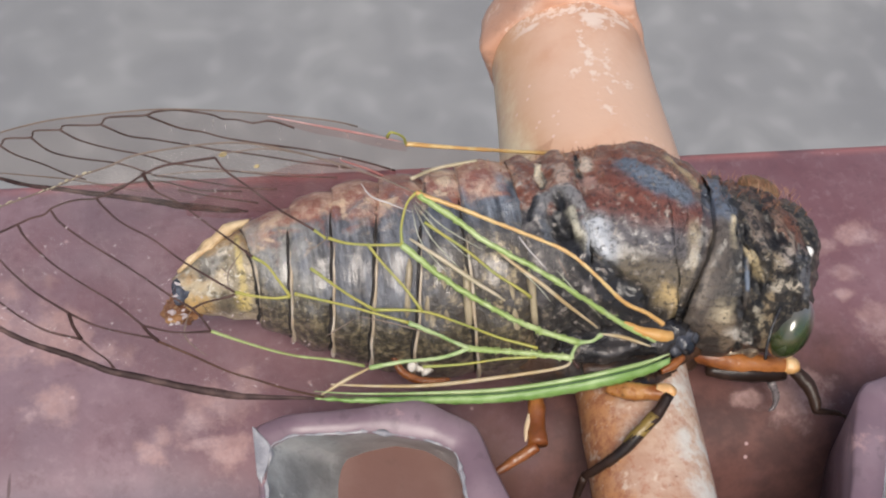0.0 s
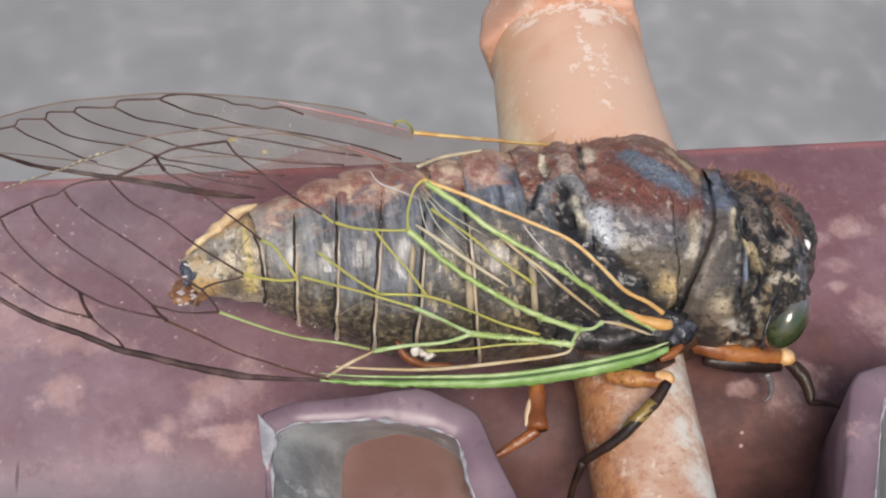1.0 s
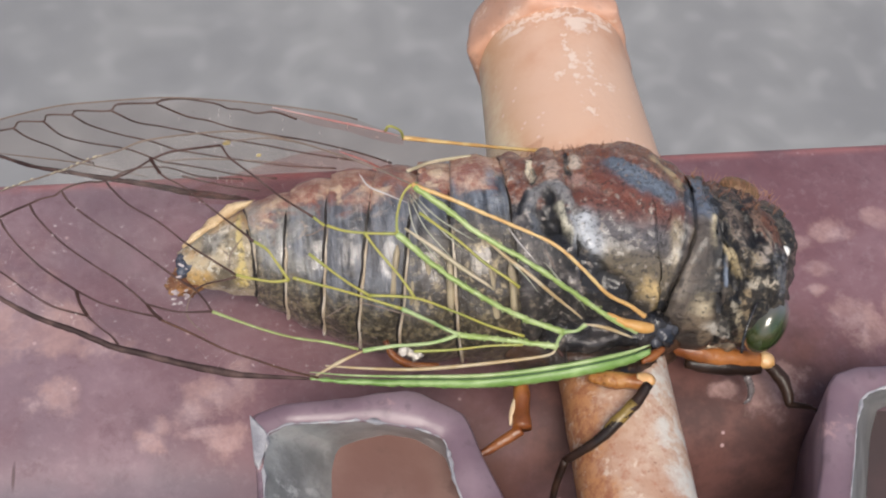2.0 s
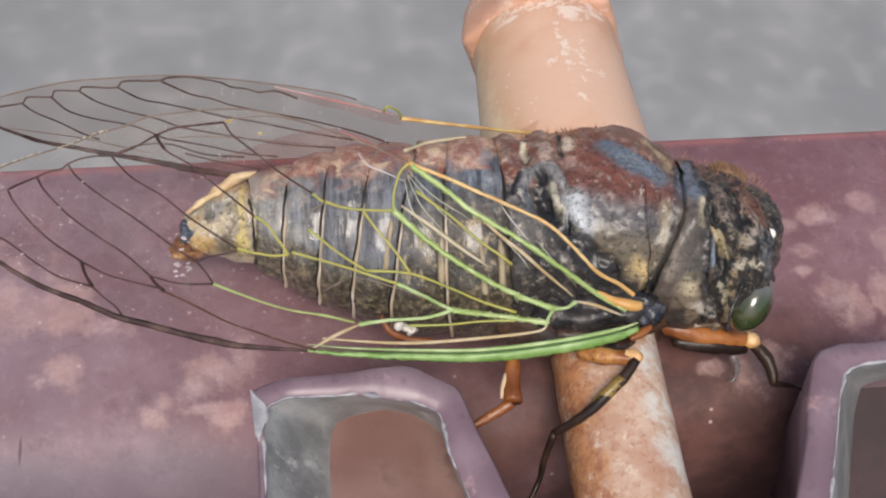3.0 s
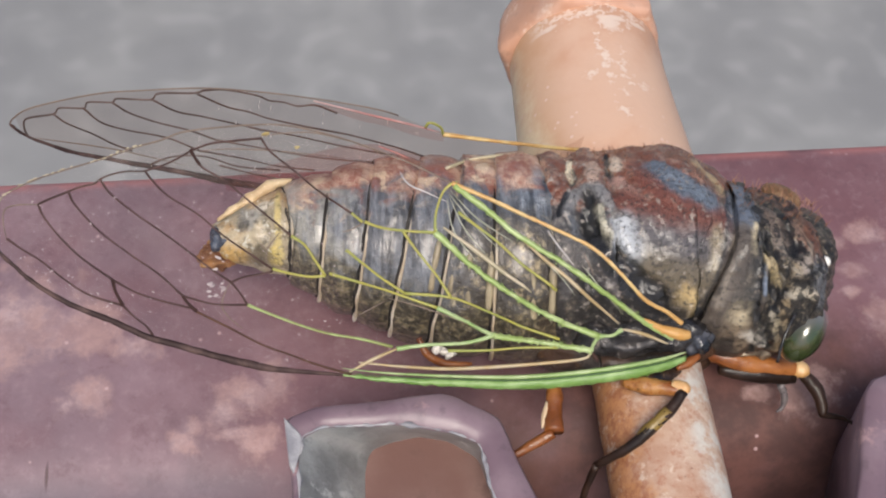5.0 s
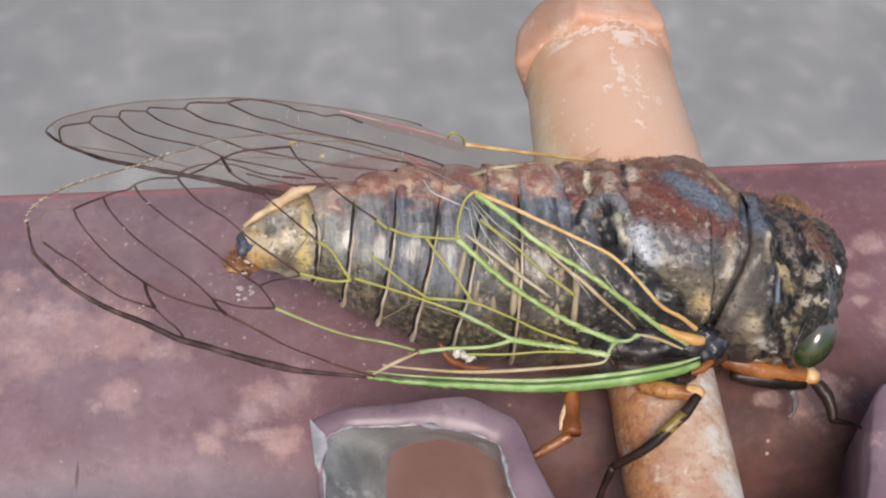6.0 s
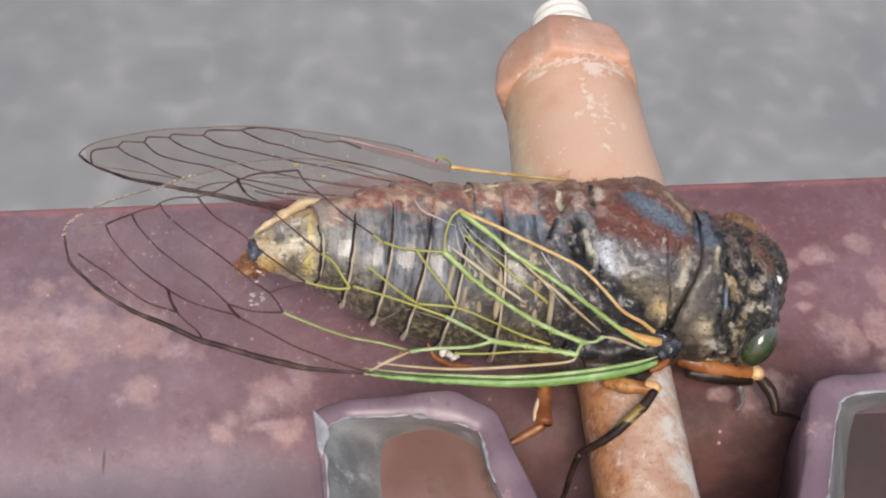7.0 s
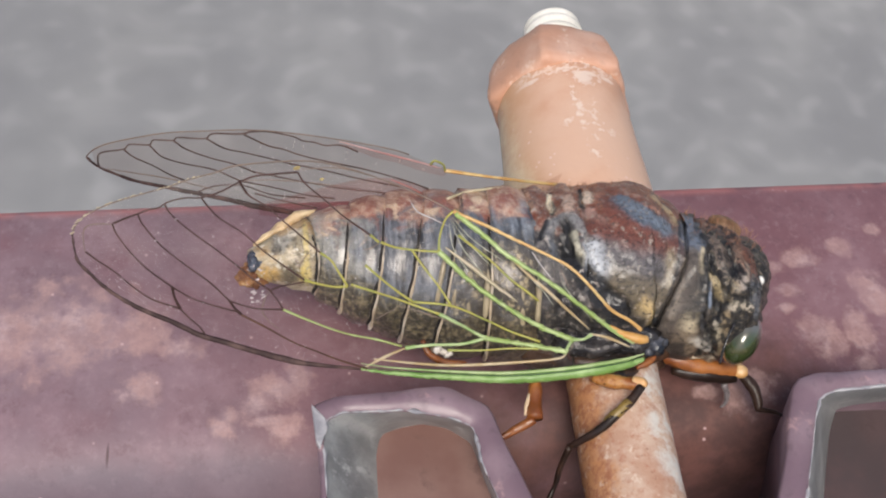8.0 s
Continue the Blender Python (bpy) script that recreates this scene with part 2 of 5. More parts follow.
shade_dark = mottled("shade_dark_steel", (0.045, 0.03, 0.034), (0.085, 0.055, 0.06), 140, rough=0.7)
bar()
lug_paint = mottled("lug_paint", (0.165, 0.107, 0.13), (0.23, 0.16, 0.185), 260, rough=0.4, c=(0.34, 0.22, 0.225), depth=0.00008)
bare_grey = mottled("bare_grey_metal", (0.2, 0.205, 0.205), (0.37, 0.375, 0.37), 320, rough=0.4, metal=0.25, depth=0.00025, c=(0.52, 0.52, 0.51))
bright_wear = mottled("bright_wear", (0.22, 0.215, 0.235), (0.4, 0.39, 0.4), 700, rough=0.6, depth=0.0003, c=(0.17, 0.14, 0.16))
rust_brown = mottled("rust_brown", (0.14, 0.07, 0.058), (0.2, 0.118, 0.1), 150, rough=0.6, depth=0.0001)


def lug(label, outer, inner, floor, top, deep, cavity):
    """A hollow cast lug, open on top: painted outside and rim, bare inside."""
    cx = sum(p[0] for p in outer) / len(outer)
    cy = sum(p[1] for p in outer) / len(outer)
    root = thing("hollow_lug", (cx, cy, -12.5), label, "metal bracket", "lugs on the bar")
    n = len(outer)
    bm = bmesh.new()
    edge = 0.22
    low = [bm.verts.new((x + (cx - x) * 0.8, y, -12.5)) for x, y in outer]
    mid = [bm.verts.new((x, y, top - edge)) for x, y in outer]
    rim = [bm.verts.new((x + (cx - x) * 0.03, y + (cy - y) * 0.03, top)) for x, y in outer]
    lip = [bm.verts.new((x - (cx - x) * 0.015, y - (cy - y) * 0.015, top)) for x, y in inner]
    drop = [bm.verts.new((x, y, top - edge)) for x, y in inner]
    for a, b in ((low, mid), (mid, rim), (rim, lip), (lip, drop)):
        for i in range(n):
            j = (i + 1) % n
            bm.faces.new((a[i], a[j], b[j], b[i]))
    bm.faces.new(low[::-1])
    rough_up(bm, 0.08, 0.7, cx)
    part("shell", bm, lug_paint, root)
    bm = bmesh.new()
    line = [Vector((x, y, top - 0.06)) for x, y in inner]
    sweep(bm, line, [max(0.015, 0.06 + 0.15 * noise.noise(v * 1.1)) for v in line], n=8)
    rough_up(bm, 0.1, 2.5, cx)
    part("worn_edge", bm, bright_wear, root, "bright worn inner edge")
    bm = bmesh.new()
    a = [bm.verts.new((x, y, top - edge * 0.9)) for x, y in inner]
    b = [bm.verts.new((x, y, deep)) for x, y in floor]
    for i in range(n):
        j = (i + 1) % n
        bm.faces.new((a[i], a[j], b[j], b[i]))
    part("inner_wall", bm, bare_grey, root, "bare grey metal inner wall")
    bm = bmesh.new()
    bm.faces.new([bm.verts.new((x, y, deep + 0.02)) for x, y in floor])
    part("cavity_floor", bm, cavity, root, "bottom of the hollow, rust-brown or painted dark for shade")
    return root


def loop(points, k=20):
    """A closed outline with eased corners, k steps to a side."""
    p = [Vector((x, y, 0)) for x, y in points]
    m = len(p)
    out = []
    for i in range(m):
        a, b = p[i], p[(i + 1) % m]
        for s in range(k):
            out.append(a.lerp(b, s / k))
    for _ in range(14):
        out = [0.25 * out[i - 1] + 0.5 * out[i] + 0.25 * out[(i + 1) % len(out)] for i in range(len(out))]
    return [(v.x, v.y) for v in out]


bare_lug = lug("hollow painted lug with bare grey inner walls",
    loop([(-19.7, -26), (-19.6, -13.0), (-19.8, -10.0), (-18.2, -9.45), (-14.9, -9.4), (-12.2, -9.2), (-11.4, -9.5), (-9.5, -10.7), (-8.9, -12.9), (-5.2, -26)]),
    loop([(-19.4, -25), (-19.3, -12.7), (-19.0, -11.0), (-18.0, -10.6), (-16.2, -10.7), (-14.5, -10.7), (-11.8, -11.4), (-10.6, -12.1), (-10.4, -14.6), (-7.4, -25)]),
    loop([(-16.6, -25), (-16.0, -11.6), (-15.7, -10.6), (-15.4, -10.2), (-14.4, -9.9), (-13.0, -9.7), (-11.5, -10.1), (-10.1, -11.2), (-9.6, -14), (-7.0, -25)]),
    6.2, 2.2, rust_brown)
bm = bmesh.new()
prism(bm, [(-19.82, -9.98), (-19.1, -10.9), (-19.0, -11.2), (-19.2, -12.0), (-19.5, -12.9), (-19.7, -12.4)], 5.9, 6.27)
bmesh.ops.bevel(bm, geom=bm.edges[:], offset=0.06, segments=1, affect="EDGES")
part("bare_corner", bm, bright_wear, bare_lug, "chipped bare metal corner", smooth=False)
# floor set shallow; its near-black colour stands in for the deep cavity's shade
lug("hollow painted lug, cavity shade painted on its floor",
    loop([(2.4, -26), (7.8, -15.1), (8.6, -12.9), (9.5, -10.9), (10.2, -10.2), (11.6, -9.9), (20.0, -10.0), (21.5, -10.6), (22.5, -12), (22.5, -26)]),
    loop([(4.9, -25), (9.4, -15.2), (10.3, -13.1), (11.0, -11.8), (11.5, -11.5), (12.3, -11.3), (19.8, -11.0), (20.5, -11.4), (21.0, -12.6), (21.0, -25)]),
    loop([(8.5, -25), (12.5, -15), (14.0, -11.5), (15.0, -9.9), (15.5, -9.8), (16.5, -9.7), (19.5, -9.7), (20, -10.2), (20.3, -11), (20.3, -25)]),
    6.2, 0.45, mottled("hollow_shade", (0.045, 0.03, 0.032), (0.11, 0.06, 0.062), 130, rough=0.75))


# ---- bolt with sleeve and nut through the bar ----
def bolt():
    a, b = Vector((-0.8, -13.0, 3.0)), Vector((1.1, 17.0, 1.3))
    d = (b - a).normalized()

    def at(y):
        return a + d * ((y - a.y) / d.y)

    root = thing("bolt", at(0.0), "rusty bolt with painted sleeve and hexagonal nut", "bolt")
    bm = bmesh.new()
    ys = [-26 + i * 0.8 for i in range(52)]
    sweep(bm, [at(y) for y in ys], [2.95] * len(ys), n=32)
    rough_up(bm, 0.06, 0.8)
    part("shank", bm, rod_mat, root, "blotched tan and rust shank")
    bm = bmesh.new()
    ys = [2.8, 3.0, 6, 8, 10, 12, 14, 16, 17.4, 18.0, 18.2]
    sweep(bm, [at(y) for y in ys], [5.2, 5.35, 5.35, 5.25, 5.15, 5.05, 4.98, 4.92, 4.9, 4.85, 4.5], n=64)
    rough_up(bm, 0.05, 0.6)
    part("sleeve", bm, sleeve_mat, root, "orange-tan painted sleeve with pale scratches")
    bm = bmesh.new()
    ys = [16.7, 16.8, 17.1, 17.8, 18.8, 19.8, 20.9, 21.7, 22.3, 22.6]
    hexa = lambda t, an: 1.0 + (0.95 if t < 0.5 else 0.95 - 1.1 * (t - 0.5)) * (1.0 / math.cos((an - 0.14) % (math.pi / 3) - math.pi / 6) - 1.0)
    sweep(bm, [at(y) for y in ys], [4.6, 4.95, 5.1, 5.1, 4.95, 4.8, 4.55, 4.2, 3.7, 2.9], n=96, shape=hexa)
    rough_up(bm, 0.12, 0.5)
    rough_up(bm, 0.07, 1.5)
    part("nut", bm, nut_mat, root, "orange-tan painted hexagonal nut")
    bm = bmesh.new()
    ys = [22.2 + i * 0.15 for i in range(32)]
    sweep(bm, [at(y) + Vector((0.5, 0, 0)) for y in ys], [2.3 + 0.16 * math.sin(i * 1.0) - (0.02 * max(0, i - 24) ** 2) for i in range(32)], n=28)
    part("thread", bm, thread_mat, root, "whitish painted thread end")
    return root



def shank_material():
    m, n, l, bs = shader("rusty_shank", (0.42, 0.26, 0.19), 0.6)
    k = Nodes(m.node_tree)
    a, b, g = k.noise(260, 6, 0.65), k.noise(620, 5, 0.7), k.noise(3000, 3)
    across = k.math("ADD", k.math("MULTIPLY", k.axis(0), 1000.0), k.math("MULTIPLY", k.axis(1), -40.0))
    fine_mottle = k.noise(1900, 6, 0.75)
    col = k.mix(k.ramp(a, 0.38, 0.62), (0.42, 0.25, 0.17), (0.52, 0.38, 0.29))
    col = k.mix(k.math("MULTIPLY", k.ramp(fine_mottle, 0.5, 0.64), 0.65), col, (0.36, 0.15, 0.085))
    white = k.math("MULTIPLY", k.ramp(b, 0.44, 0.56), k.ramp(k.math("ADD", across, k.math("MULTIPLY", a, 3.0)), 1.6, 2.9))
    col = k.mix(k.math("MULTIPLY", white, 0.85), col, (0.6, 0.58, 0.53))
    left = k.ramp(k.math("ADD", across, k.math("MULTIPLY", b, 3.5)), 0.3, -0.9)
    col = k.mix(k.math("MULTIPLY", left, 0.8), col, k.mix(k.ramp(fine_mottle, 0.42, 0.62), (0.46, 0.2, 0.07), (0.27, 0.085, 0.03)))
    rust = k.ramp(k.noise(420, 6, 0.75), 0.52, 0.66)
    col = k.mix(k.math("MULTIPLY", rust, 0.4), col, (0.36, 0.16, 0.09))
    chips = k.math("MULTIPLY", k.ramp(k.noise(1500, 5, 0.7), 0.56, 0.66), 0.6)
    col = k.mix(chips, col, (0.64, 0.52, 0.42))
    pit = k.ramp(k.noise(2700, 4, 0.7), 0.62, 0.72)
    col = k.mix(k.math("MULTIPLY", pit, 0.7), col, (0.2, 0.085, 0.05))
    l.new(col, bs.inputs["Base Color"])
    k.bump(bs, k.math("ADD", k.math("MULTIPLY", pit, -0.3), k.math("ADD", b, g)), 0.25, 0.00015)
    return m


def sleeve_material():
    m, n, l, bs = shader("orange_tan_paint", (0.52, 0.27, 0.17), 0.42)
    k = Nodes(m.node_tree)
    a, b, g = k.noise(120, 5, 0.6), k.noise(560, 5, 0.7), k.noise(2600, 3)
    col = k.mix(k.ramp(a, 0.36, 0.64), (0.52, 0.285, 0.18), (0.60, 0.39, 0.28))
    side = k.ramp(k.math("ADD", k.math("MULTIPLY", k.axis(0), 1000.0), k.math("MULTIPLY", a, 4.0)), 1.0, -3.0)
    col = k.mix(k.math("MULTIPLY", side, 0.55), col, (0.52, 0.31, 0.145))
    # pale lit rim, painted along the sleeve's left edge
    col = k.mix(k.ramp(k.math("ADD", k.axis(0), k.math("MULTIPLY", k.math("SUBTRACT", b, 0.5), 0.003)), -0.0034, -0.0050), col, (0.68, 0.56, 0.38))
    w = k.math("MULTIPLY", k.math("SUBTRACT", k.noise(1900, 5, 0.75), 0.43), 8.0)
    peel = None
    for x, y, rx, ry in ((1.6, 15.6, 1.2, 0.9), (0.2, 16.6, 5.5, 0.6), (0.5, 12.0, 0.35, 2.4), (1.5, 11.2, 0.35, 1.4), (0.7, 7.5, 0.4, 0.5), (-0.6, 11.0, 0.5, 0.4), (1.0, 9.0, 0.25, 0.4), (2.6, 9.8, 0.4, 0.3)):
        f = k.spot(x * 0.001, y * 0.001, rx * 0.001, ry * 0.001, w, 0.3)
        peel = f if peel is None else k.math("MAXIMUM", peel, f)
    ragged = k.math("MULTIPLY", k.math("SUBTRACT", k.noise(900, 5, 0.7), 0.5), 2.6)
    for x, y, rx, ry in ((1.5, 15.3, 0.55, 0.6), (1.8, 15.9, 0.8, 0.25), (-2.4, 16.1, 0.8, 0.2), (3.6, 15.8, 0.6, 0.2)):
        peel = k.math("MAXIMUM", peel, k.spot(x * 0.001, y * 0.001, rx * 0.001, ry * 0.001, ragged, 0.35))
    peel = k.math("MULTIPLY", peel, k.ramp(k.axis(2), 0.0015, 0.003))
    col = k.mix(k.math("MULTIPLY", peel, 0.75), col, (0.72, 0.6, 0.51))
    fleck = k.math("MULTIPLY", k.ramp(k.cells(1300), 0.18, 0.1), k.ramp(k.noise(240, 2), 0.5, 0.6))
    col = k.mix(fleck, col, (0.66, 0.48, 0.4))
    l.new(col, bs.inputs["Base Color"])
    k.bump(bs, k.math("ADD", k.math("MULTIPLY", peel, -0.5), k.math("ADD", b, g)), 0.3, 0.0001)
    return m


rod_mat, sleeve_mat = shank_material(), sleeve_material()
nut_mat = mottled("pinkish_orange_paint", (0.49, 0.265, 0.175), (0.58, 0.37, 0.28), 260, rough=0.55, depth=0.0002, c=(0.64, 0.47, 0.37))
thread_mat = mottled("white_thread", (0.6, 0.58, 0.52), (0.7, 0.68, 0.64), 400, rough=0.5)
bolt()


# ---- cicada ----
cicada_base = Vector((0, -1, 2)) * 0.001
cicada = thing("cicada", (0, -1, 2), "large dark cicada with green-veined clear wings, perched on a bolt", "insect")


def cuticle(name, base, pale, red, dark, red_from=0.6, red_to=2.6, rough=0.34, scale=420, spots=(), red_amount=1.0, pale_lo=0.46, pale_hi=0.74, depth=0.00022, belly=None, coat=0.5, marked=False, pitted=0.0):
    """Insect shell: dark plates with pale dust, a red-brown back, and marks at given places (mm: x, y, z, r, colour)."""
    m, n, l, bs = shader(name, base, rough, spec=0.45)
    k = Nodes(m.node_tree)
    blot, dust, grain = k.noise(scale, 6, 0.62, warp=0.6), k.noise(scale * 2.8, 6, 0.72), k.noise(scale * 7, 4, 0.7)
    col = k.mix(k.ramp(blot, 0.3, 0.7), dark, base)
    col = k.mix(k.math("MULTIPLY", k.ramp(dust, pale_lo, pale_hi), 0.75), col, pale)
    if belly:
        dark_b, tan_b, z0, z1 = belly
        under = k.ramp(k.math("ADD", k.math("MULTIPLY", k.axis(2), 1000.0), k.math("MULTIPLY", k.math("SUBTRACT", blot, 0.5), 4.0)), z0, z1)
        col = k.mix(under, col, k.mix(k.ramp(dust, 0.52, 0.7), dark_b, tan_b))
    back = k.math("ADD", k.math("MULTIPLY", k.axis(1), 1000.0), k.math("MULTIPLY", k.math("SUBTRACT", blot, 0.5), 9.0))
    back = k.math("MULTIPLY", k.ramp(back, red_from, red_to), k.math("MULTIPLY", k.math("ADD", 0.45, k.ramp(dust, 0.62, 0.4)), red_amount), clamp=True)
    col = k.mix(back, col, k.mix(k.ramp(k.noise(scale * 1.6, 6, 0.75), 0.46, 0.64), red, tuple(0.42 * a + 0.58 * b for a, b in zip(red, (0.56, 0.42, 0.33)))))
    bs.inputs["Coat Weight"].default_value, bs.inputs["Coat Roughness"].default_value = coat, 0.2
    if marked:
        t = n.new("ShaderNodeAttribute")
        t.attribute_name = "mark_colour"
        here = k.ramp(k.math("ADD", t.outputs["Alpha"], k.math("MULTIPLY", k.math("SUBTRACT", dust, 0.5), 0.9)), 0.15, 0.6)
        col = k.mix(here, col, k.mix(k.math("MULTIPLY", k.ramp(grain, 0.46, 0.66), 0.4), t.outputs["Color"], dark))
    for x, y, z, r, colour, *turn in spots:
        w = k.math("ADD", k.math("MULTIPLY", k.math("SUBTRACT", dust, 0.5), 2.6), k.math("MULTIPLY", k.math("SUBTRACT", blot, 0.5), 1.4))
        rx, ry, rz = r if isinstance(r, tuple) else (r, r, r)
        f = k.spot(x * 0.001, (y + 1) * 0.001, rx * 0.001, ry * 0.001, w, 0.45, (z - 2) * 0.001, rz * 0.001, *turn)
        col = k.mix(k.math("MULTIPLY", f, 0.85), col, k.mix(k.math("MULTIPLY", k.ramp(grain, 0.4, 0.62), 0.6), colour, tuple(0.55 * v for v in colour)))
    col = k.mix(k.math("MULTIPLY", k.ramp(grain, 0.52, 0.66), 0.65), col, tuple(0.4 * v for v in dark))
    col = k.mix(k.math("MULTIPLY", k.ramp(k.noise(scale * 4.0, 5, 0.7), 0.57, 0.65), 0.7), col, tuple(min(0.75, 1.35 * v) for v in pale))
    if pitted:
        # flat black blotches that paint the shade of small pits
        pit_shade = k.ramp(k.noise(scale * 1.5, 4, 0.6, warp=1.2), 0.5, 0.57)
        col = k.mix(k.math("MULTIPLY", pit_shade, pitted), col, (0.007, 0.007, 0.009))
    l.new(col, bs.inputs["Base Color"])
    l.new(k.math("ADD", k.math("MULTIPLY", dust, 0.45), rough - 0.2), bs.inputs["Roughness"])
    k.bump(bs, k.math("ADD", k.math("MULTIPLY", blot, 1.5), k.math("ADD", grain, dust)), 0.85, depth, k.math("ADD", blot, k.math("MULTIPLY", dust, 0.5)))
    return m


RED = (0.2, 0.058, 0.028)


def abdomen_material():
    """Glossy slate plates with fine creases, a red-brown back, dusty rear rings and a tan-mottled belly."""
    m, n, l, bs = shader("abdomen_shell", (0.08, 0.085, 0.095), 0.3)
    k = Nodes(m.node_tree)
    crease = k.noise(900, 5, 0.65, k.stretch(2.2, 0.35, 0.35))
    blot, dust, grain = k.noise(420, 6, 0.65, warp=0.8), k.noise(1100, 5, 0.7), k.noise(3600, 3, 0.7)
    x, y, z = (k.math("MULTIPLY", k.axis(a), 1000.0) for a in range(3))
    wob = k.math("SUBTRACT", blot, 0.5)
    # slate colour; the pale end of the streaks includes a painted sky highlight
    col = k.mix(k.ramp(crease, 0.3, 0.72), (0.016, 0.018, 0.024), (0.22, 0.24, 0.275))
    col = k.mix(k.math("MULTIPLY", k.ramp(blot, 0.54, 0.72), 0.2), col, (0.3, 0.25, 0.17))
    col = k.mix(k.math("MULTIPLY", k.ramp(dust, 0.54, 0.72), 0.3), col, (0.5, 0.49, 0.46))
    rear = k.math("MULTIPLY", k.ramp(k.math("ADD", x, k.math("MULTIPLY", wob, 8.0)), -14.6, -18.4), k.ramp(dust, 0.3, 0.58))
    col = k.mix(k.math("MULTIPLY", rear, 0.6), col, (0.42, 0.41, 0.35))
    fore = k.math("MULTIPLY", k.ramp(k.math("ADD", x, k.math("MULTIPLY", wob, 5.0)), -12.0, -9.6), k.ramp(k.math("ADD", y, k.math("MULTIPLY", wob, 4.0)), -0.6, -2.6))
    col = k.mix(fore, col, k.mix(k.ramp(k.noise(1700, 6, 0.75), 0.5, 0.68), (0.04, 0.034, 0.028), (0.4, 0.33, 0.2)))
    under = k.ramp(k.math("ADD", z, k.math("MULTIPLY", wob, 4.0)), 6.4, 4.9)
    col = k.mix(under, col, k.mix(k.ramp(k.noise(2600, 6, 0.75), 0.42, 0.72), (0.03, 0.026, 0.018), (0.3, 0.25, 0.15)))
    back = k.math("MULTIPLY", k.ramp(k.math("ADD", y, k.math("MULTIPLY", wob, 9.0)), 0.5, 2.6), k.ramp(k.math("ADD", x, k.math("MULTIPLY", wob, 4.0)), -19.6, -17.4))
    col = k.mix(k.math("MULTIPLY", back, 0.95), col, k.mix(k.ramp(k.noise(700, 6, 0.75), 0.42, 0.62), (0.27, 0.085, 0.05), (0.55, 0.37, 0.27)))
    sand = k.math("MULTIPLY", k.ramp(k.noise(620, 4, 0.6, warp=0.5), 0.54, 0.64), k.ramp(k.math("ADD", y, k.math("MULTIPLY", wob, 5.0)), -0.4, 1.2))
    col = k.mix(k.math("MULTIPLY", sand, 0.8), col, (0.66, 0.5, 0.34))
    col = k.mix(k.math("MULTIPLY", k.ramp(grain, 0.58, 0.74), 0.4), col, (0.02, 0.018, 0.018))
    l.new(col, bs.inputs["Base Color"])
    l.new(k.math("ADD", 0.12, k.math("MULTIPLY", dust, 0.5)), bs.inputs["Roughness"])
    bs.inputs["Coat Weight"].default_value, bs.inputs["Coat Roughness"].default_value = 0.7, 0.16
    k.bump(bs, k.math("ADD", k.math("MULTIPLY", crease, 1.6), k.math("ADD", grain, dust)), 0.6, 0.00022, k.math("ADD", crease, k.math("MULTIPLY", dust, 0.4)))
    return m


abdomen_mat = abdomen_material()
tail_mat = cuticle("tail_shell", (0.5, 0.42, 0.28), (0.68, 0.61, 0.48), (0.42, 0.26, 0.11), (0.11, 0.095, 0.06), 1.6, 3.0, rough=0.45, scale=380,
                   spots=((-19.7, -1.3, 6.8, (0.35, 0.6, 0.6), (0.72, 0.56, 0.16)), (-19.55, 0.2, 7.6, (0.16, 2.2, 2.2), (0.62, 0.5, 0.2)), (-21.0, 0.4, 7.6, (0.6, 0.7, 1.0), (0.30, 0.30, 0.28)), (-21.9, -0.7, 6.3, (0.9, 0.5, 0.8), (0.58, 0.36, 0.1)), (-20.5, -1.0, 6.4, (0.7, 0.45, 0.8), (0.11, 0.085, 0.05)), (-21.4, 0.1, 7.4, (0.35, 0.4, 0.8), (0.1, 0.09, 0.075)), (-20.3, 1.0, 7.8, (0.5, 0.35, 0.8), (0.72, 0.66, 0.54))))
rib_mat = mottled("dull_rib", (0.34, 0.29, 0.19), (0.22, 0.185, 0.125), 700, rough=0.45)
rim_mat = mottled("pale_rim", (0.42, 0.34, 0.24), (0.62, 0.57, 0.48), 700, rough=0.35)
scutum_mat = cuticle("scutum_shell", (0.1, 0.083, 0.075), (0.26, 0.22, 0.185), RED, (0.03, 0.025, 0.024), -1.5, -0.2, rough=0.34, scale=560, depth=0.00026, belly=((0.012, 0.012, 0.014), (0.20, 0.155, 0.10), 8.4, 7.4), marked=True)
metanotum_mat = cuticle("metanotum_shell", (0.12, 0.112, 0.115), (0.36, 0.32, 0.28), RED, (0.03, 0.026, 0.028), -1.4, 0.4, rough=0.34, scale=640, depth=0.00028, belly=((0.02, 0.018, 0.018), (0.24, 0.20, 0.15), 7.4, 6.0), marked=True)
collar_mat = cuticle("collar_shell", (0.05, 0.039, 0.03), (0.11, 0.09, 0.07), (0.10, 0.05, 0.04), (0.035, 0.028, 0.023), 0.4, 2.0, rough=0.4, scale=480, coat=0.35, depth=0.00016, marked=True)
pronotum_mat = cuticle("pronotum_shell", (0.05, 0.04, 0.031), (0.30, 0.245, 0.17), (0.15, 0.055, 0.03), (0.008, 0.007, 0.007), -1.4, 0.6, rough=0.34, scale=950, depth=0.00034, coat=0.35, pale_lo=0.5, pale_hi=0.66, marked=True, pitted=0.85)
head_mat = cuticle("head_shell", (0.055, 0.044, 0.035), (0.32, 0.26, 0.19), (0.15, 0.055, 0.03), (0.008, 0.007, 0.007), -1.0, 1.0, rough=0.34, scale=900, depth=0.00034, coat=0.35, pale_lo=0.5, pale_hi=0.68, marked=True, pitted=0.6)
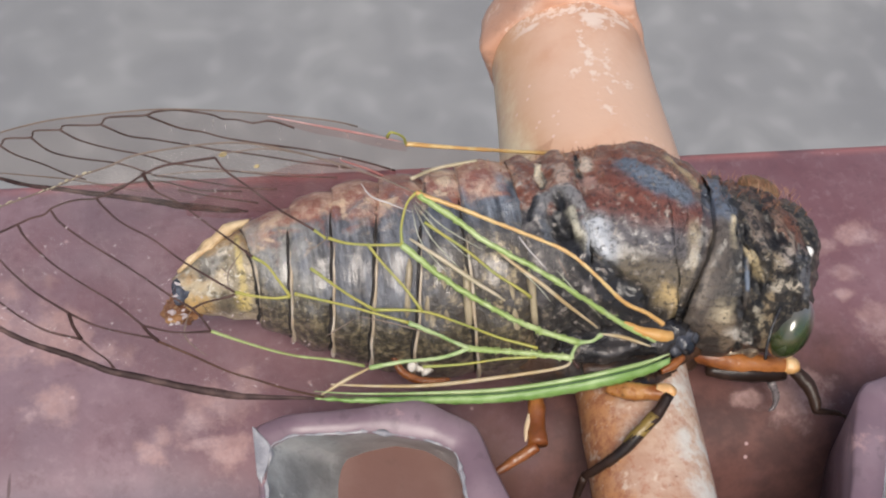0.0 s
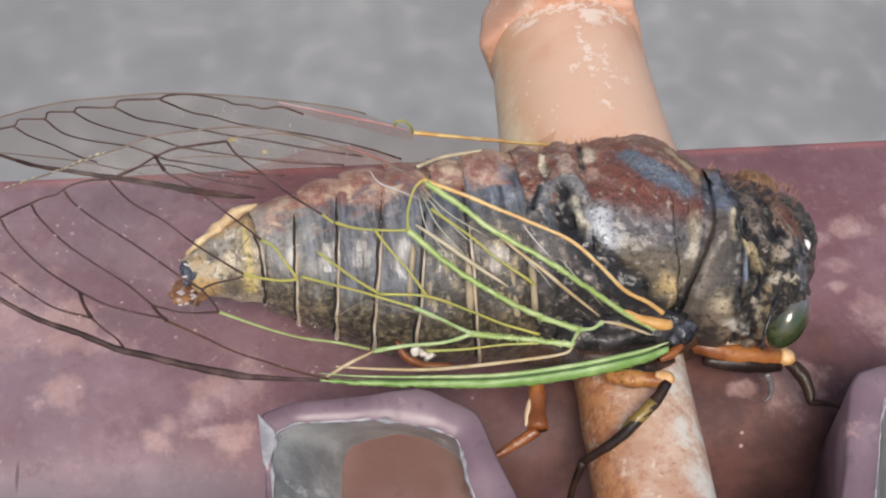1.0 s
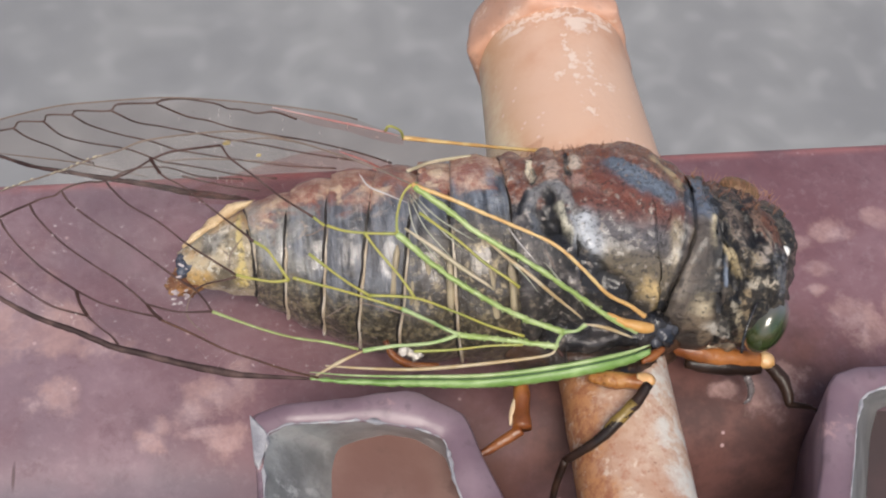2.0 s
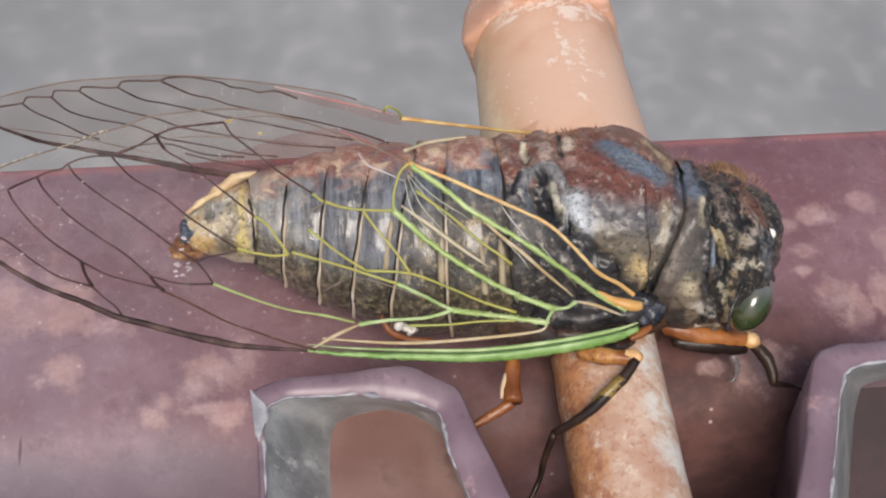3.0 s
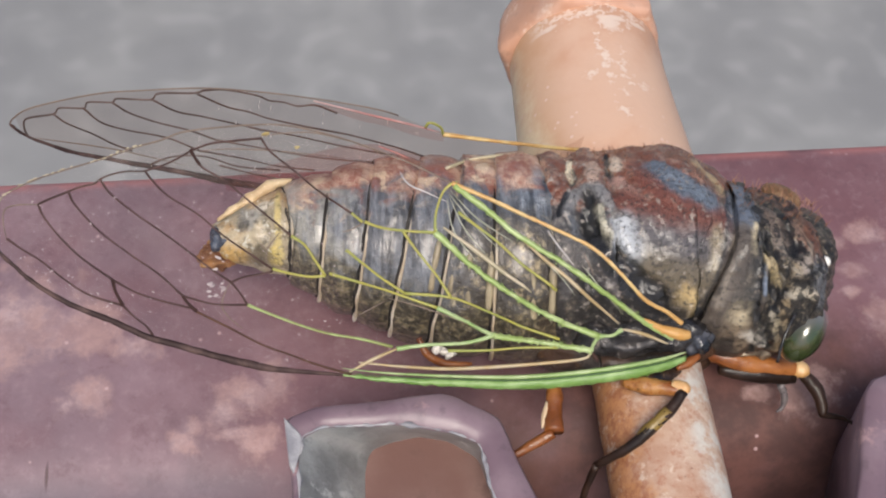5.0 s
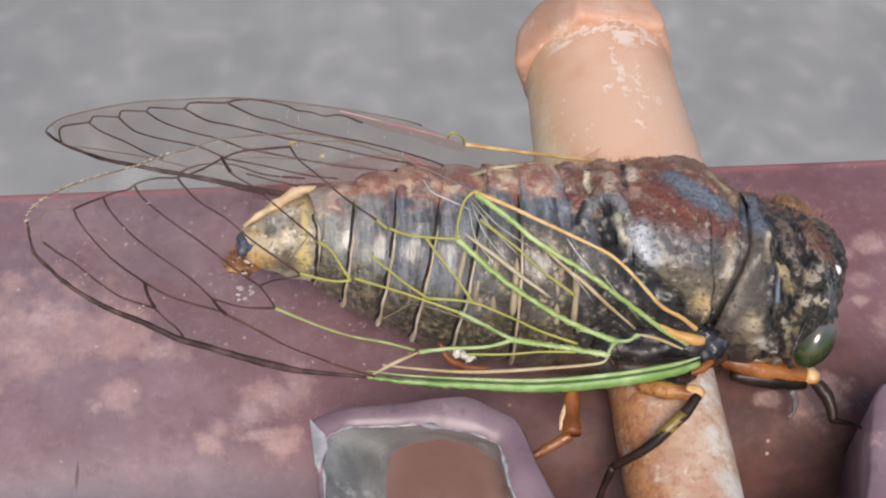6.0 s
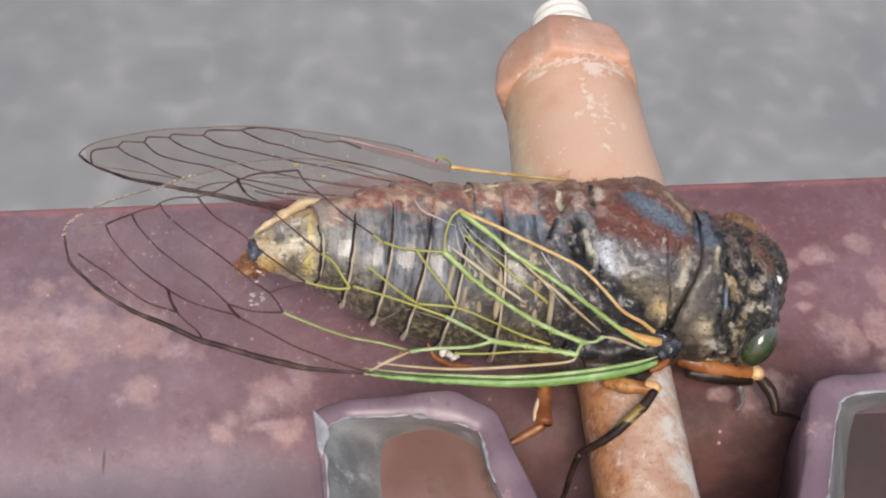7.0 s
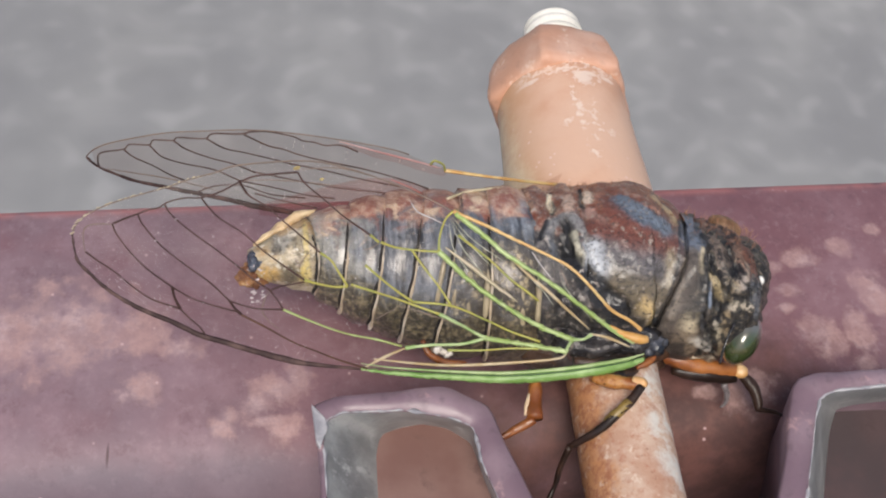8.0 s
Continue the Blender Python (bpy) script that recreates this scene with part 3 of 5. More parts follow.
underside_mat = mottled("dark_brown_underside", (0.012, 0.009, 0.008), (0.07, 0.035, 0.02), 600, rough=0.35, depth=0.0003, c=(0.2, 0.11, 0.04))
black_matt = mottled("matt_black_cuticle", (0.012, 0.01, 0.01), (0.03, 0.026, 0.024), 900, rough=0.75, depth=0.0001, spec=0.2)
black_mat = mottled("black_cuticle", (0.008, 0.008, 0.01), (0.03, 0.028, 0.03), 700, rough=0.25, depth=0.0001)
orange_mat = mottled("orange_cuticle", (0.16, 0.046, 0.011), (0.32, 0.12, 0.032), 480, rough=0.34, depth=0.0002, c=(0.11, 0.032, 0.012))
leg_dark_mat = mottled("dark_leg", (0.014, 0.008, 0.006), (0.036, 0.019, 0.013), 600, rough=0.38, depth=0.0001, spec=0.3)
leg_yellow_mat = mottled("olive_yellow_leg", (0.2, 0.13, 0.03), (0.09, 0.055, 0.02), 700, rough=0.35)
white_mat = mottled("white_wax", (0.72, 0.7, 0.64), (0.8, 0.79, 0.76), 1500, rough=0.6, depth=0.0002)


def eye_material():
    m, n, l, bs = shader("green_eye", (0.05, 0.075, 0.02), 0.22, spec=0.6)
    k = Nodes(m.node_tree)
    low = k.ramp(k.axis(1), -0.0060, -0.0071)
    # grey upper part paints the sky's reflection over the green
    col = k.mix(low, (0.12, 0.118, 0.12), (0.03, 0.046, 0.012))
    col = k.mix(k.math("MULTIPLY", k.ramp(k.noise(500, 3), 0.5, 0.75), 0.5), col, (0.12, 0.075, 0.05))
    l.new(col, bs.inputs["Base Color"])
    bs.inputs["Coat Weight"].default_value, bs.inputs["Coat Roughness"].default_value = 1.0, 0.08
    return m


eye_mat = eye_material()
brown_eye_mat = mottled("brown_eye", (0.15, 0.08, 0.035), (0.26, 0.15, 0.08), 1200, rough=0.5, depth=0.0003)

def soft_step(t):
    t = min(1, max(0, t))
    return t * t * (3 - 2 * t)


# centre line and half width of the body from tail to head
BODY = [(-22.9, 0.1, 6.2, 0.85), (-20.9, 0.54, 6.1, 1.73), (-18.8, 0.82, 5.9, 2.6), (-15.9, 0.45, 5.7, 3.9), (-13.7, 0.15, 5.5, 4.55), (-10.1, -0.6, 5.2, 5.1),
        (-6.5, -1.0, 5.4, 5.4), (-4.2, -1.1, 5.6, 5.35), (-1.5, -1.15, 5.9, 5.42), (1.5, -1.3, 6.0, 5.5), (2.7, -1.9, 6.0, 5.2), (3.4, -2.4, 6.0, 4.9), (4.2, -2.9, 6.0, 4.75), (5.9, -3.3, 6.0, 4.68), (7.6, -3.35, 5.8, 4.3)]


def along(x):
    for a, b in zip(BODY, BODY[1:]):
        if x <= b[0] or b is BODY[-1]:
            t = (x - a[0]) / (b[0] - a[0])
            return Vector((x, a[1] + (b[1] - a[1]) * t, a[2] + (b[2] - a[2]) * t)), a[3] + (b[3] - a[3]) * t


def shell(x0, x1, swell, steps=12, n=56, wrinkle=0.0, shape=None, low=1.0):
    """A plate of the body from x0 to x1; swell(t) scales its half width from rear to front."""
    bm = bmesh.new()
    line, wide, high = [], [], []
    for i in range(steps + 1):
        t = i / steps
        c, r = along(x0 + (x1 - x0) * t)
        line.append(c)
        wide.append(r * swell(t))
        high.append(r * swell(t) * low)
    sweep(bm, line, wide, high, n=n, shape=shape)
    if wrinkle:
        rough_up(bm, wrinkle, 0.9, x0)
        rough_up(bm, wrinkle * 0.5, 2.3, x1)
    return bm


def leaning(bm):
    """Bend the plates round the collar: the far side forward, the near side back."""
    for v in bm.verts:
        c, r = along(v.co.x)
        q = 0.55 * math.tanh(((v.co.y - c.y) / r + 0.1) / 0.55) - 0.1
        w = soft_step((v.co.x - 0.2) / 3.8) * (1.0 - 0.6 * soft_step((v.co.x - 5.8) / 1.8))
        v.co.x += w * (-0.28 - 1.8 * q + 0.2 * q * q)
    return bm


def arc(x, scale, thick, a0=0.0, a1=360.0, spike=0.0):
    """A pale rim round the body from angle a0 to a1 (0: far side, 90: top); spike: how far it widens low on the near side."""
    bm = bmesh.new()
    c, r = along(x)
    d = (along(x + 0.1)[0] - c).normalized()
    side = Vector((0, 0, 1)).cross(d).normalized()
    over = d.cross(side)
    m = 72
    line, wide = [], []
    for i in range(m + 1):
        t = i / m
        deg = a0 + (a1 - a0) * t
        a = radians(deg)
        line.append(c + r * scale * (math.cos(a) * side + math.sin(a) * over) + d * 0.1 * noise.noise(Vector((deg * 0.05, x, 0))))
        ends = 1.0 if a1 - a0 > 300 else min(1.0, 0.15 + 5 * t, 0.2 + 9 * (1 - t))
        wide.append(ends * thick * (0.85 + 0.5 * noise.noise(Vector((deg * 0.08, x, 3)))) + spike * math.exp(-((deg - 197) / 8) ** 2))
    sweep(bm, line, wide, [min(w, thick * 1.2) for w in wide], n=8, up=(1, 0, 0))
    return bm


# abdomen: a dark core that bends at the waist, with overlapping plates and pale rims on it
abdomen = part("abdomen", shell(-19.6, -4.6, lambda t: 0.93, 24, 40), black_matt, cicada, "dark bending abdomen with slate-grey plates")
EDGES = [-19.25, -17.1, -15.1, -12.9, -10.8, -8.2, -5.4]
for a, b in zip(EDGES, EDGES[1:]):
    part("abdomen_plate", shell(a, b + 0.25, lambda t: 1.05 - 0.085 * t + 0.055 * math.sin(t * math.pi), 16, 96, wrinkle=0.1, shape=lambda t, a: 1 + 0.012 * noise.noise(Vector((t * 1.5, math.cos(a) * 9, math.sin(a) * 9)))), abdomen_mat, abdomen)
    part("rim", arc(a + 0.02, 1.056, 0.085, 108, 212, spike=0.17), rim_mat, abdomen, "pale tan rim")
    part("groove", arc(a - 0.1, 1.0, 0.12, 80, 214), black_matt, abdomen, "dark groove")
part("tail_segment", shell(-22.9, -19.3, lambda t: 1.0 + 0.08 * math.sin(t * 3), 12, wrinkle=0.16), tail_mat, abdomen, "yellowish tapering tail segment")
bm = bmesh.new()
ball(bm, (-22.6, -0.05, 6.75), 0.62, 0.7, 0.5, 20, 36)
rough_up(bm, 0.35, 1.5)
rough_up(bm, 0.15, 4.5)
part("tail_cap", bm, mottled("blue_black", (0.03, 0.035, 0.055), (0.1, 0.12, 0.16), 900, rough=0.25), abdomen, "blue-black tail cap")
bm = bmesh.new()
ball(bm, (-22.95, -0.4, 5.6), 0.85, 0.75, 0.6, 10, 52)
rough_up(bm, 0.3, 2.2)
rough_up(bm, 0.3, 4.0)
rough_up(bm, 0.16, 8.0)
part("tail_tip", bm, mottled("rust_fuzz", (0.13, 0.045, 0.014), (0.34, 0.17, 0.06), 1000, rough=0.7, c=(0.5, 0.36, 0.18), depth=0.0003), abdomen, "rusty brown tail tip")
bm = bmesh.new()
sweep(bm, smooth_line([(-22.7, 1.0, 7.0), (-21.4, 1.7, 7.4), (-20.0, 2.4, 7.8), (-18.6, 2.95, 7.85)], 4), [0.06, 0.1, 0.15, 0.2, 0.24, 0.26, 0.27, 0.26, 0.24, 0.21, 0.17, 0.12, 0.06], n=14)
rough_up(bm, 0.2, 1.7)
rough_up(bm, 0.1, 5.0)
part("tail_ridge", bm, mottled("golden_ridge", (0.5, 0.36, 0.2), (0.68, 0.54, 0.33), 900, rough=0.5, depth=0.0003, c=(0.3, 0.16, 0.08)), abdomen, "golden ridge on the tail")

for i in range(7):
    part("belly_rib", arc(-11.4 + i * 0.98, 1.035, 0.19, 116 + 2 * i, 150 + 2 * i), rib_mat, abdomen, "dull tan rib under the wing")

# near-black marks in furrows and pits mix dark shell with recess shade
MARKS = []


def mark(points, width, lift, colour, strength):
    """A raised or sunken mark along a line on the shell, its colour at times holding painted highlight or shade."""
    MARKS.append((points, width, lift, colour, strength))


# curled ridge and hollow behind the thorax plate, the hollow's inner shade painted black
mark([(-5.1, -2.1, 11.0), (-4.8, -1.3, 11.0), (-4.2, -0.9, 11.0), (-3.7, -1.0, 11.3), (-3.2, -1.4, 11.4), (-3.0, -2.1, 11.4)], 0.3, 0.4, (0.23, 0.22, 0.22), 0.85)
mark([(-5.0, -2.4, 10.8), (-4.8, -3.3, 10.3)], 0.32, 0.1, (0.13, 0.14, 0.16), 0.8)
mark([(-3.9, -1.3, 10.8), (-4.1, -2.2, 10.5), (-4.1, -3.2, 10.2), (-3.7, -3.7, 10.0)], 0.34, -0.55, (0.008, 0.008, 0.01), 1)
mark([(-3.6, -2.2, 11.1), (-3.6, -3.2, 11.0), (-3.3, -3.8, 10.6)], 0.24, 0.22, (0.5, 0.46, 0.35), 0.9)
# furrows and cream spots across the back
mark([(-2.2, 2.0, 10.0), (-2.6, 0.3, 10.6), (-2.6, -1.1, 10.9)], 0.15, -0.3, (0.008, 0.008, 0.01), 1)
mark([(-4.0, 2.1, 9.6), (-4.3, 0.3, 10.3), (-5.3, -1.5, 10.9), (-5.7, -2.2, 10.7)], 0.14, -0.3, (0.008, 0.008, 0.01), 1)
mark([(-4.3, 2.0, 9.9), (-4.6, 0.3, 10.5)], 0.2, 0.12, (0.78, 0.68, 0.5), 0.95)
mark([(-3.4, 0.8, 10.9), (-3.6, -0.3, 11.3)], 0.34, 0.1, (0.5, 0.34, 0.26), 0.85)
mark([(-2.0, 1.3, 10.7), (-2.2, 0.5, 10.9)], 0.3, 0.1, (0.66, 0.52, 0.4), 0.9)
mark([(-1.2, 1.0, 10.8), (-1.4, 0.0, 11.1)], 0.3, 0, (0.3, 0.13, 0.08), 0.8)
mark([(-2.3, -0.7, 11.0), (-1.8, -1.9, 11.2)], 0.5, 0.06, (0.34, 0.2, 0.16), 0.8)
mark([(-5.8, 1.7, 10.2), (-6.0, 0.0, 10.8)], 0.3, 0.05, (0.42, 0.24, 0.16), 0.8)
mark([(-6.9, 1.1, 10.7), (-7.4, -0.4, 11.0)], 0.2, -0.1, (0.12, 0.04, 0.02), 0.8)
mark([(-8.2, 2.0, 9.7), (-8.7, 0.4, 10.5)], 0.2, -0.1, (0.12, 0.04, 0.02), 0.8)
mark([(-7.5, 1.4, 10.6), (-7.9, 0.6, 10.8)], 0.3, 0.05, (0.5, 0.33, 0.22), 0.8)
# thorax plate: red bands round a slate patch, painted highlight on the shoulder, lilac-grey side, tan borders
mark([(-2.3, -1.6, 11.2), (-1.2, -2.5, 11.1), (0.2, -3.1, 11.1), (1.7, -3.2, 10.9), (2.8, -3.1, 10.7)], 0.55, 0, (0.15, 0.042, 0.024), 0.95)
mark([(-1.1, 0.5, 11.0), (-0.8, -1.0, 11.4), (0.2, -2.2, 11.4), (1.6, -2.7, 11.2)], 0.4, 0, (0.17, 0.05, 0.03), 0.9)
mark([(1.0, 1.3, 10.8), (2.0, 0.3, 11.1), (2.8, -1.0, 10.9)], 0.5, 0, (0.2, 0.085, 0.05), 0.8)
mark([(-0.1, 0.1, 11.2), (0.5, -0.7, 11.4), (1.3, -1.5, 11.4), (2.1, -1.9, 11.1)], 0.6, -0.12, (0.125, 0.15, 0.19), 1)
mark([(0.3, -0.3, 11.3), (1.1, -1.3, 11.4), (1.9, -1.8, 11.3)], 0.34, 0, (0.15, 0.18, 0.225), 1)
mark([(2.2, 0.5, 10.9), (2.9, -0.3, 10.6), (3.1, -1.1, 10.6)], 0.28, 0.06, (0.5, 0.37, 0.2), 0.85)
mark([(-1.5, -3.6, 10.7), (-0.2, -4.1, 10.6), (1.5, -4.3, 10.0), (2.4, -4.4, 10.0)], 0.9, 0, (0.12, 0.11, 0.115), 0.7)
mark([(-2.5, -3.1, 10.8), (-2.5, -3.8, 10.5), (-2.2, -4.3, 10.2)], 0.55, 0.14, (0.5, 0.52, 0.55), 0.9)
mark([(-1.3, -4.9, 9.8), (0.1, -5.6, 9.4), (1.5, -5.4, 9.0)], 0.7, 0, (0.14, 0.11, 0.07), 0.7)
mark([(0.6, -6.2, 8.5), (0.9, -6.3, 8.2)], 0.42, 0.14, (0.58, 0.42, 0.2), 0.95)
mark([(2.3, -3.6, 10.5), (2.2, -5.0, 9.6)], 0.3, 0.05, (0.3, 0.24, 0.15), 0.7)
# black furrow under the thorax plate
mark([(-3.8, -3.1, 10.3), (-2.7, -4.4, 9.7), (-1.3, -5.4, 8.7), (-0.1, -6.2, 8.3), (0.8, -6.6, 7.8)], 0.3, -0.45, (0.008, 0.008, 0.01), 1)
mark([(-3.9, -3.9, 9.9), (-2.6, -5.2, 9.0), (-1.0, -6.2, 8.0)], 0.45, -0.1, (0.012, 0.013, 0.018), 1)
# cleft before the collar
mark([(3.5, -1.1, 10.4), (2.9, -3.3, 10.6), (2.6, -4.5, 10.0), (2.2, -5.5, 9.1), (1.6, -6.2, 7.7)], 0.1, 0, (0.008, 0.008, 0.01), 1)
# collar: slate top, brown streaked side, tan front edge
mark([(4.2, -1.2, 10.6), (4.0, -2.3, 10.8), (3.8, -3.1, 10.9)], 0.7, 0, (0.115, 0.135, 0.175), 0.95)
mark([(3.5, -3.9, 10.6), (2.9, -5.6, 9.7), (2.5, -6.6, 8.3), (2.3, -7.1, 7.0)], 0.55, 0, (0.075, 0.058, 0.046), 0.9)
mark([(3.2, -3.9, 10.4), (2.7, -5.5, 9.7), (2.2, -6.6, 8.2)], 0.12, 0.03, (0.2, 0.165, 0.13), 0.8)
mark([(3.7, -4.2, 10.7), (3.3, -5.6, 9.8), (2.9, -6.9, 8.0)], 0.1, 0.02, (0.05, 0.038, 0.03), 0.8)
mark([(4.3, -3.5, 10.9), (4.0, -4.7, 10.4), (3.6, -6.1, 9.2), (3.3, -7.3, 7.7)], 0.13, 0.16, (0.56, 0.47, 0.31), 0.95)
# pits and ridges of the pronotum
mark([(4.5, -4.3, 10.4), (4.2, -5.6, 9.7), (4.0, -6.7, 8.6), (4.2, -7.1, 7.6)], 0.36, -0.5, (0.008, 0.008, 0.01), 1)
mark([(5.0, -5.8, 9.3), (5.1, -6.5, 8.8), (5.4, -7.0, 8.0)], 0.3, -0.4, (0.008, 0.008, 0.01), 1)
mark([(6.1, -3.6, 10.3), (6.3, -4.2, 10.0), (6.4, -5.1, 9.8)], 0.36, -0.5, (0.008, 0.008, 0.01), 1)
mark([(5.2, -2.7, 10.7), (5.5, -3.8, 10.5), (5.6, -4.7, 10.3)], 0.36, 0.15, (0.2, 0.15, 0.12), 0.9)
mark([(4.7, -5.2, 10.2), (5.0, -5.7, 9.8), (5.6, -6.2, 9.2)], 0.22, 0.28, (0.46, 0.36, 0.2), 0.95)
mark([(5.6, -5.7, 9.7), (5.6, -6.5, 8.8)], 0.22, -0.2, (0.03, 0.025, 0.022), 0.9)
mark([(4.5, -5.4, 9.9), (4.5, -6.6, 9.2)], 0.12, 0.12, (0.14, 0.17, 0.22), 0.9)
mark([(3.6, -7.4, 7.4), (3.9, -7.6, 5.8)], 0.4, 0, (0.2, 0.15, 0.1), 0.8)
mark([(4.7, -7.4, 6.7), (5.1, -7.7, 5.7)], 0.24, 0.14, (0.5, 0.46, 0.4), 0.9)
mark([(5.4, -7.3, 7.4), (5.9, -7.8, 6.3)], 0.22, 0.14, (0.46, 0.39, 0.27), 0.85)
mark([(4.9, -7.4, 7.3), (5.6, -7.6, 5.1)], 0.18, -0.2, (0.02, 0.018, 0.016), 0.95)
mark([(5.3, -7.0, 3.9), (4.1, -7.5, 6.8)], 0.18, -0.2, (0.02, 0.018, 0.016), 0.95)
# head: red-brown crown, slate brow, pale ridge and groove by the eye
mark([(5.8, -0.9, 9.7), (6.8, -1.8, 9.8), (7.3, -3.3, 10.1), (7.5, -4.6, 9.8)], 0.6, 0.05, (0.17, 0.07, 0.045), 0.9)
mark([(6.8, -2.7, 10.0), (6.8, -4.1, 10.3)], 0.3, 0.15, (0.28, 0.17, 0.12), 0.85)
mark([(6.8, -5.2, 10.1), (6.3, -6.1, 9.7)], 0.2, 0.2, (0.5, 0.42, 0.36), 0.9)
mark([(7.5, -5.5, 9.5), (7.8, -6.3, 8.5)], 0.5, 0, (0.12, 0.125, 0.14), 0.9)
mark([(6.0, -6.6, 8.8), (6.5, -6.4, 9.0), (7.2, -6.7, 8.9)], 0.2, 0.2, (0.62, 0.54, 0.42), 0.9)
mark([(5.7, -7.0, 8.3), (5.8, -7.6, 6.9), (6.2, -7.6, 5.0)], 0.24, 0.1, (0.36, 0.27, 0.16), 0.85)
mark([(6.0, -6.2, 9.5), (6.9, -6.2, 9.2)], 0.16, -0.25, (0.02, 0.018, 0.018), 0.95)
mark([(4.0, -7.6, 6.8), (4.6, -7.4, 5.8)], 0.16, 0.1, (0.55, 0.5, 0.43), 0.9)
mark([(4.9, -7.2, 8.1), (5.2, -7.2, 7.6)], 0.14, 0.1, (0.5, 0.44, 0.34), 0.9)
mark([(6.0, -5.5, 9.9), (5.9, -6.2, 9.5)], 0.16, 0.15, (0.4, 0.31, 0.2), 0.9)
mark([(7.2, -4.3, 9.9), (7.0, -5.3, 10.1)], 0.16, 0.12, (0.36, 0.28, 0.22), 0.85)
mark([(3.7, -1.9, 10.2), (4.7, -1.8, 10.4)], 0.08, -0.06, (0.06, 0.065, 0.08), 0.9)
mark([(3.2, -2.9, 10.5), (4.5, -2.9, 10.6)], 0.08, -0.06, (0.06, 0.065, 0.08), 0.9)


def sculpt(bm):
    """Press the marks into a shell and store their colour with its vertices."""
    bm.normal_update()
    layer = bm.verts.layers.float_color.new("mark_colour")
    co = np.array([v.co[:] for v in bm.verts])
    warp = np.array([(0.22 * noise.noise_vector(v.co * 1.5) + 0.1 * noise.noise_vector(v.co * 4.5))[:] for v in bm.verts])
    squash = np.array((1.0, 0.9, 0.55))
    paint_of, cover, move = np.zeros((len(co), 3)), np.zeros(len(co)), np.zeros(len(co))
    for points, width, lift, colour, strength in MARKS:
        far = np.full(len(co), 1e9)
        bent = (co + warp * min(1.0, width / 0.4)) * squash
        pts = [np.array(q) * squash for q in points]
        for a, b in zip(pts, pts[1:]):
            d = b - a
            u = np.clip(((bent - a) @ d) / max(1e-6, float(d @ d)), 0, 1)
            far = np.minimum(far, np.linalg.norm(bent - a - u[:, None] * d, axis=1))
        move += lift * (0.5 if lift > 0 else 0.8) * np.exp(-(far / width) ** 2)
        f = strength * np.exp(-(far / (width * 1.08)) ** 3)
        paint_of = paint_of * (1 - f)[:, None] + f[:, None] * np.array(colour)
        cover = cover * (1 - f) + f
    for i, v in enumerate(bm.verts):
        v.co += v.normal * float(move[i])
        a = max(1e-4, float(cover[i]))
        v[layer] = (*(float(q) / a for q in paint_of[i]), float(cover[i]))
    return bm


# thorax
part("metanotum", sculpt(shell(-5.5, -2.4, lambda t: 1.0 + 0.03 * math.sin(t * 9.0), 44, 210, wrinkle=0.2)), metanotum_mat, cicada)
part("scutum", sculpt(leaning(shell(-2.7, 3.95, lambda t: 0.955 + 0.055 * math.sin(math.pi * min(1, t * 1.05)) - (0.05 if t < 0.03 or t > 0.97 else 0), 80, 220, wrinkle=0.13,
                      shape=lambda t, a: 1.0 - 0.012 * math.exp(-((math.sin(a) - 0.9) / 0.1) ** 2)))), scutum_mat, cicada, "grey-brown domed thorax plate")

def on_back(points, lift, k=5):
    """A line over the back through (x, y) places, lifted off the shell."""
    out = []
    for v in smooth_line([(x, y, 0) for x, y in points], k):
        p, r = along(v.x)
        out.append(Vector((v.x, v.y, p.z + math.sqrt(max(0.05, (r + lift) ** 2 - (v.y - p.y) ** 2)))))
    return out


# pronotum and its collar
# black ring fills the gap and stands in for its shadow
part("gap_shadow_ring", leaning(shell(3.1, 4.2, lambda t: 0.87, 3)), black_matt, cicada, "black ring for the shadow in the gap behind the collar")
part("pronotal_collar", sculpt(leaning(shell(3.85, 4.7, lambda t: 0.985 + 0.045 * math.sin(math.pi * t) ** 0.5, 28, 210, wrinkle=0.12))), collar_mat, cicada, "smooth dark brown collar")

def pits(amount, seed):
    def shape(t, a):
        return 1.0 + amount * (noise.noise(Vector((t * 5, math.cos(a) * 3.5, math.sin(a) * 3.5 + seed))) + 0.5 * noise.noise(Vector((t * 11, math.cos(a) * 8, math.sin(a) * 8 + seed))))
    return shape


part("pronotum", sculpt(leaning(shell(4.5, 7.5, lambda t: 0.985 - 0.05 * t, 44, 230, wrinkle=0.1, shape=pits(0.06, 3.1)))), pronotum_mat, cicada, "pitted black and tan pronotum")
# head
bm = bmesh.new()
ball(bm, (7.75, -3.5, 5.7), 2.2, 3.9, 3.5, -22, 150)
ball(bm, (7.1, -5.5, 5.5), 1.9, 1.9, 2.4, -16, 90)
rough_up(bm, 0.3, 0.8, 2.0)
rough_up(bm, 0.22, 1.9, 5.0)
head = part("head", sculpt(bm), head_mat, cicada, "rough brown and grey head")
for c, r, tilt in (((7.4, -7.1, 5.85), (1.12, 1.75, 1.7), 8), ((7.55, 0.05, 8.2), (1.15, 0.8, 0.55), -20)):
    bm = bmesh.new()
    ball(bm, c, *r, -38, 48, tilt)
    part("eye", bm, eye_mat if tilt > 0 else brown_eye_mat, head, "glossy green-brown compound eye" if tilt > 0 else "dull brown compound eye")
for c, r in (((8.15, -4.9, 9.1), 0.3), ((8.0, -0.15, 8.45), 0.12)):
    bm = bmesh.new()
    ball(bm, c, r, r, r * 1.1, 0, 14)
    part("droplet", bm, white_mat, head, "tiny white bead")
feeler = bmesh.new()
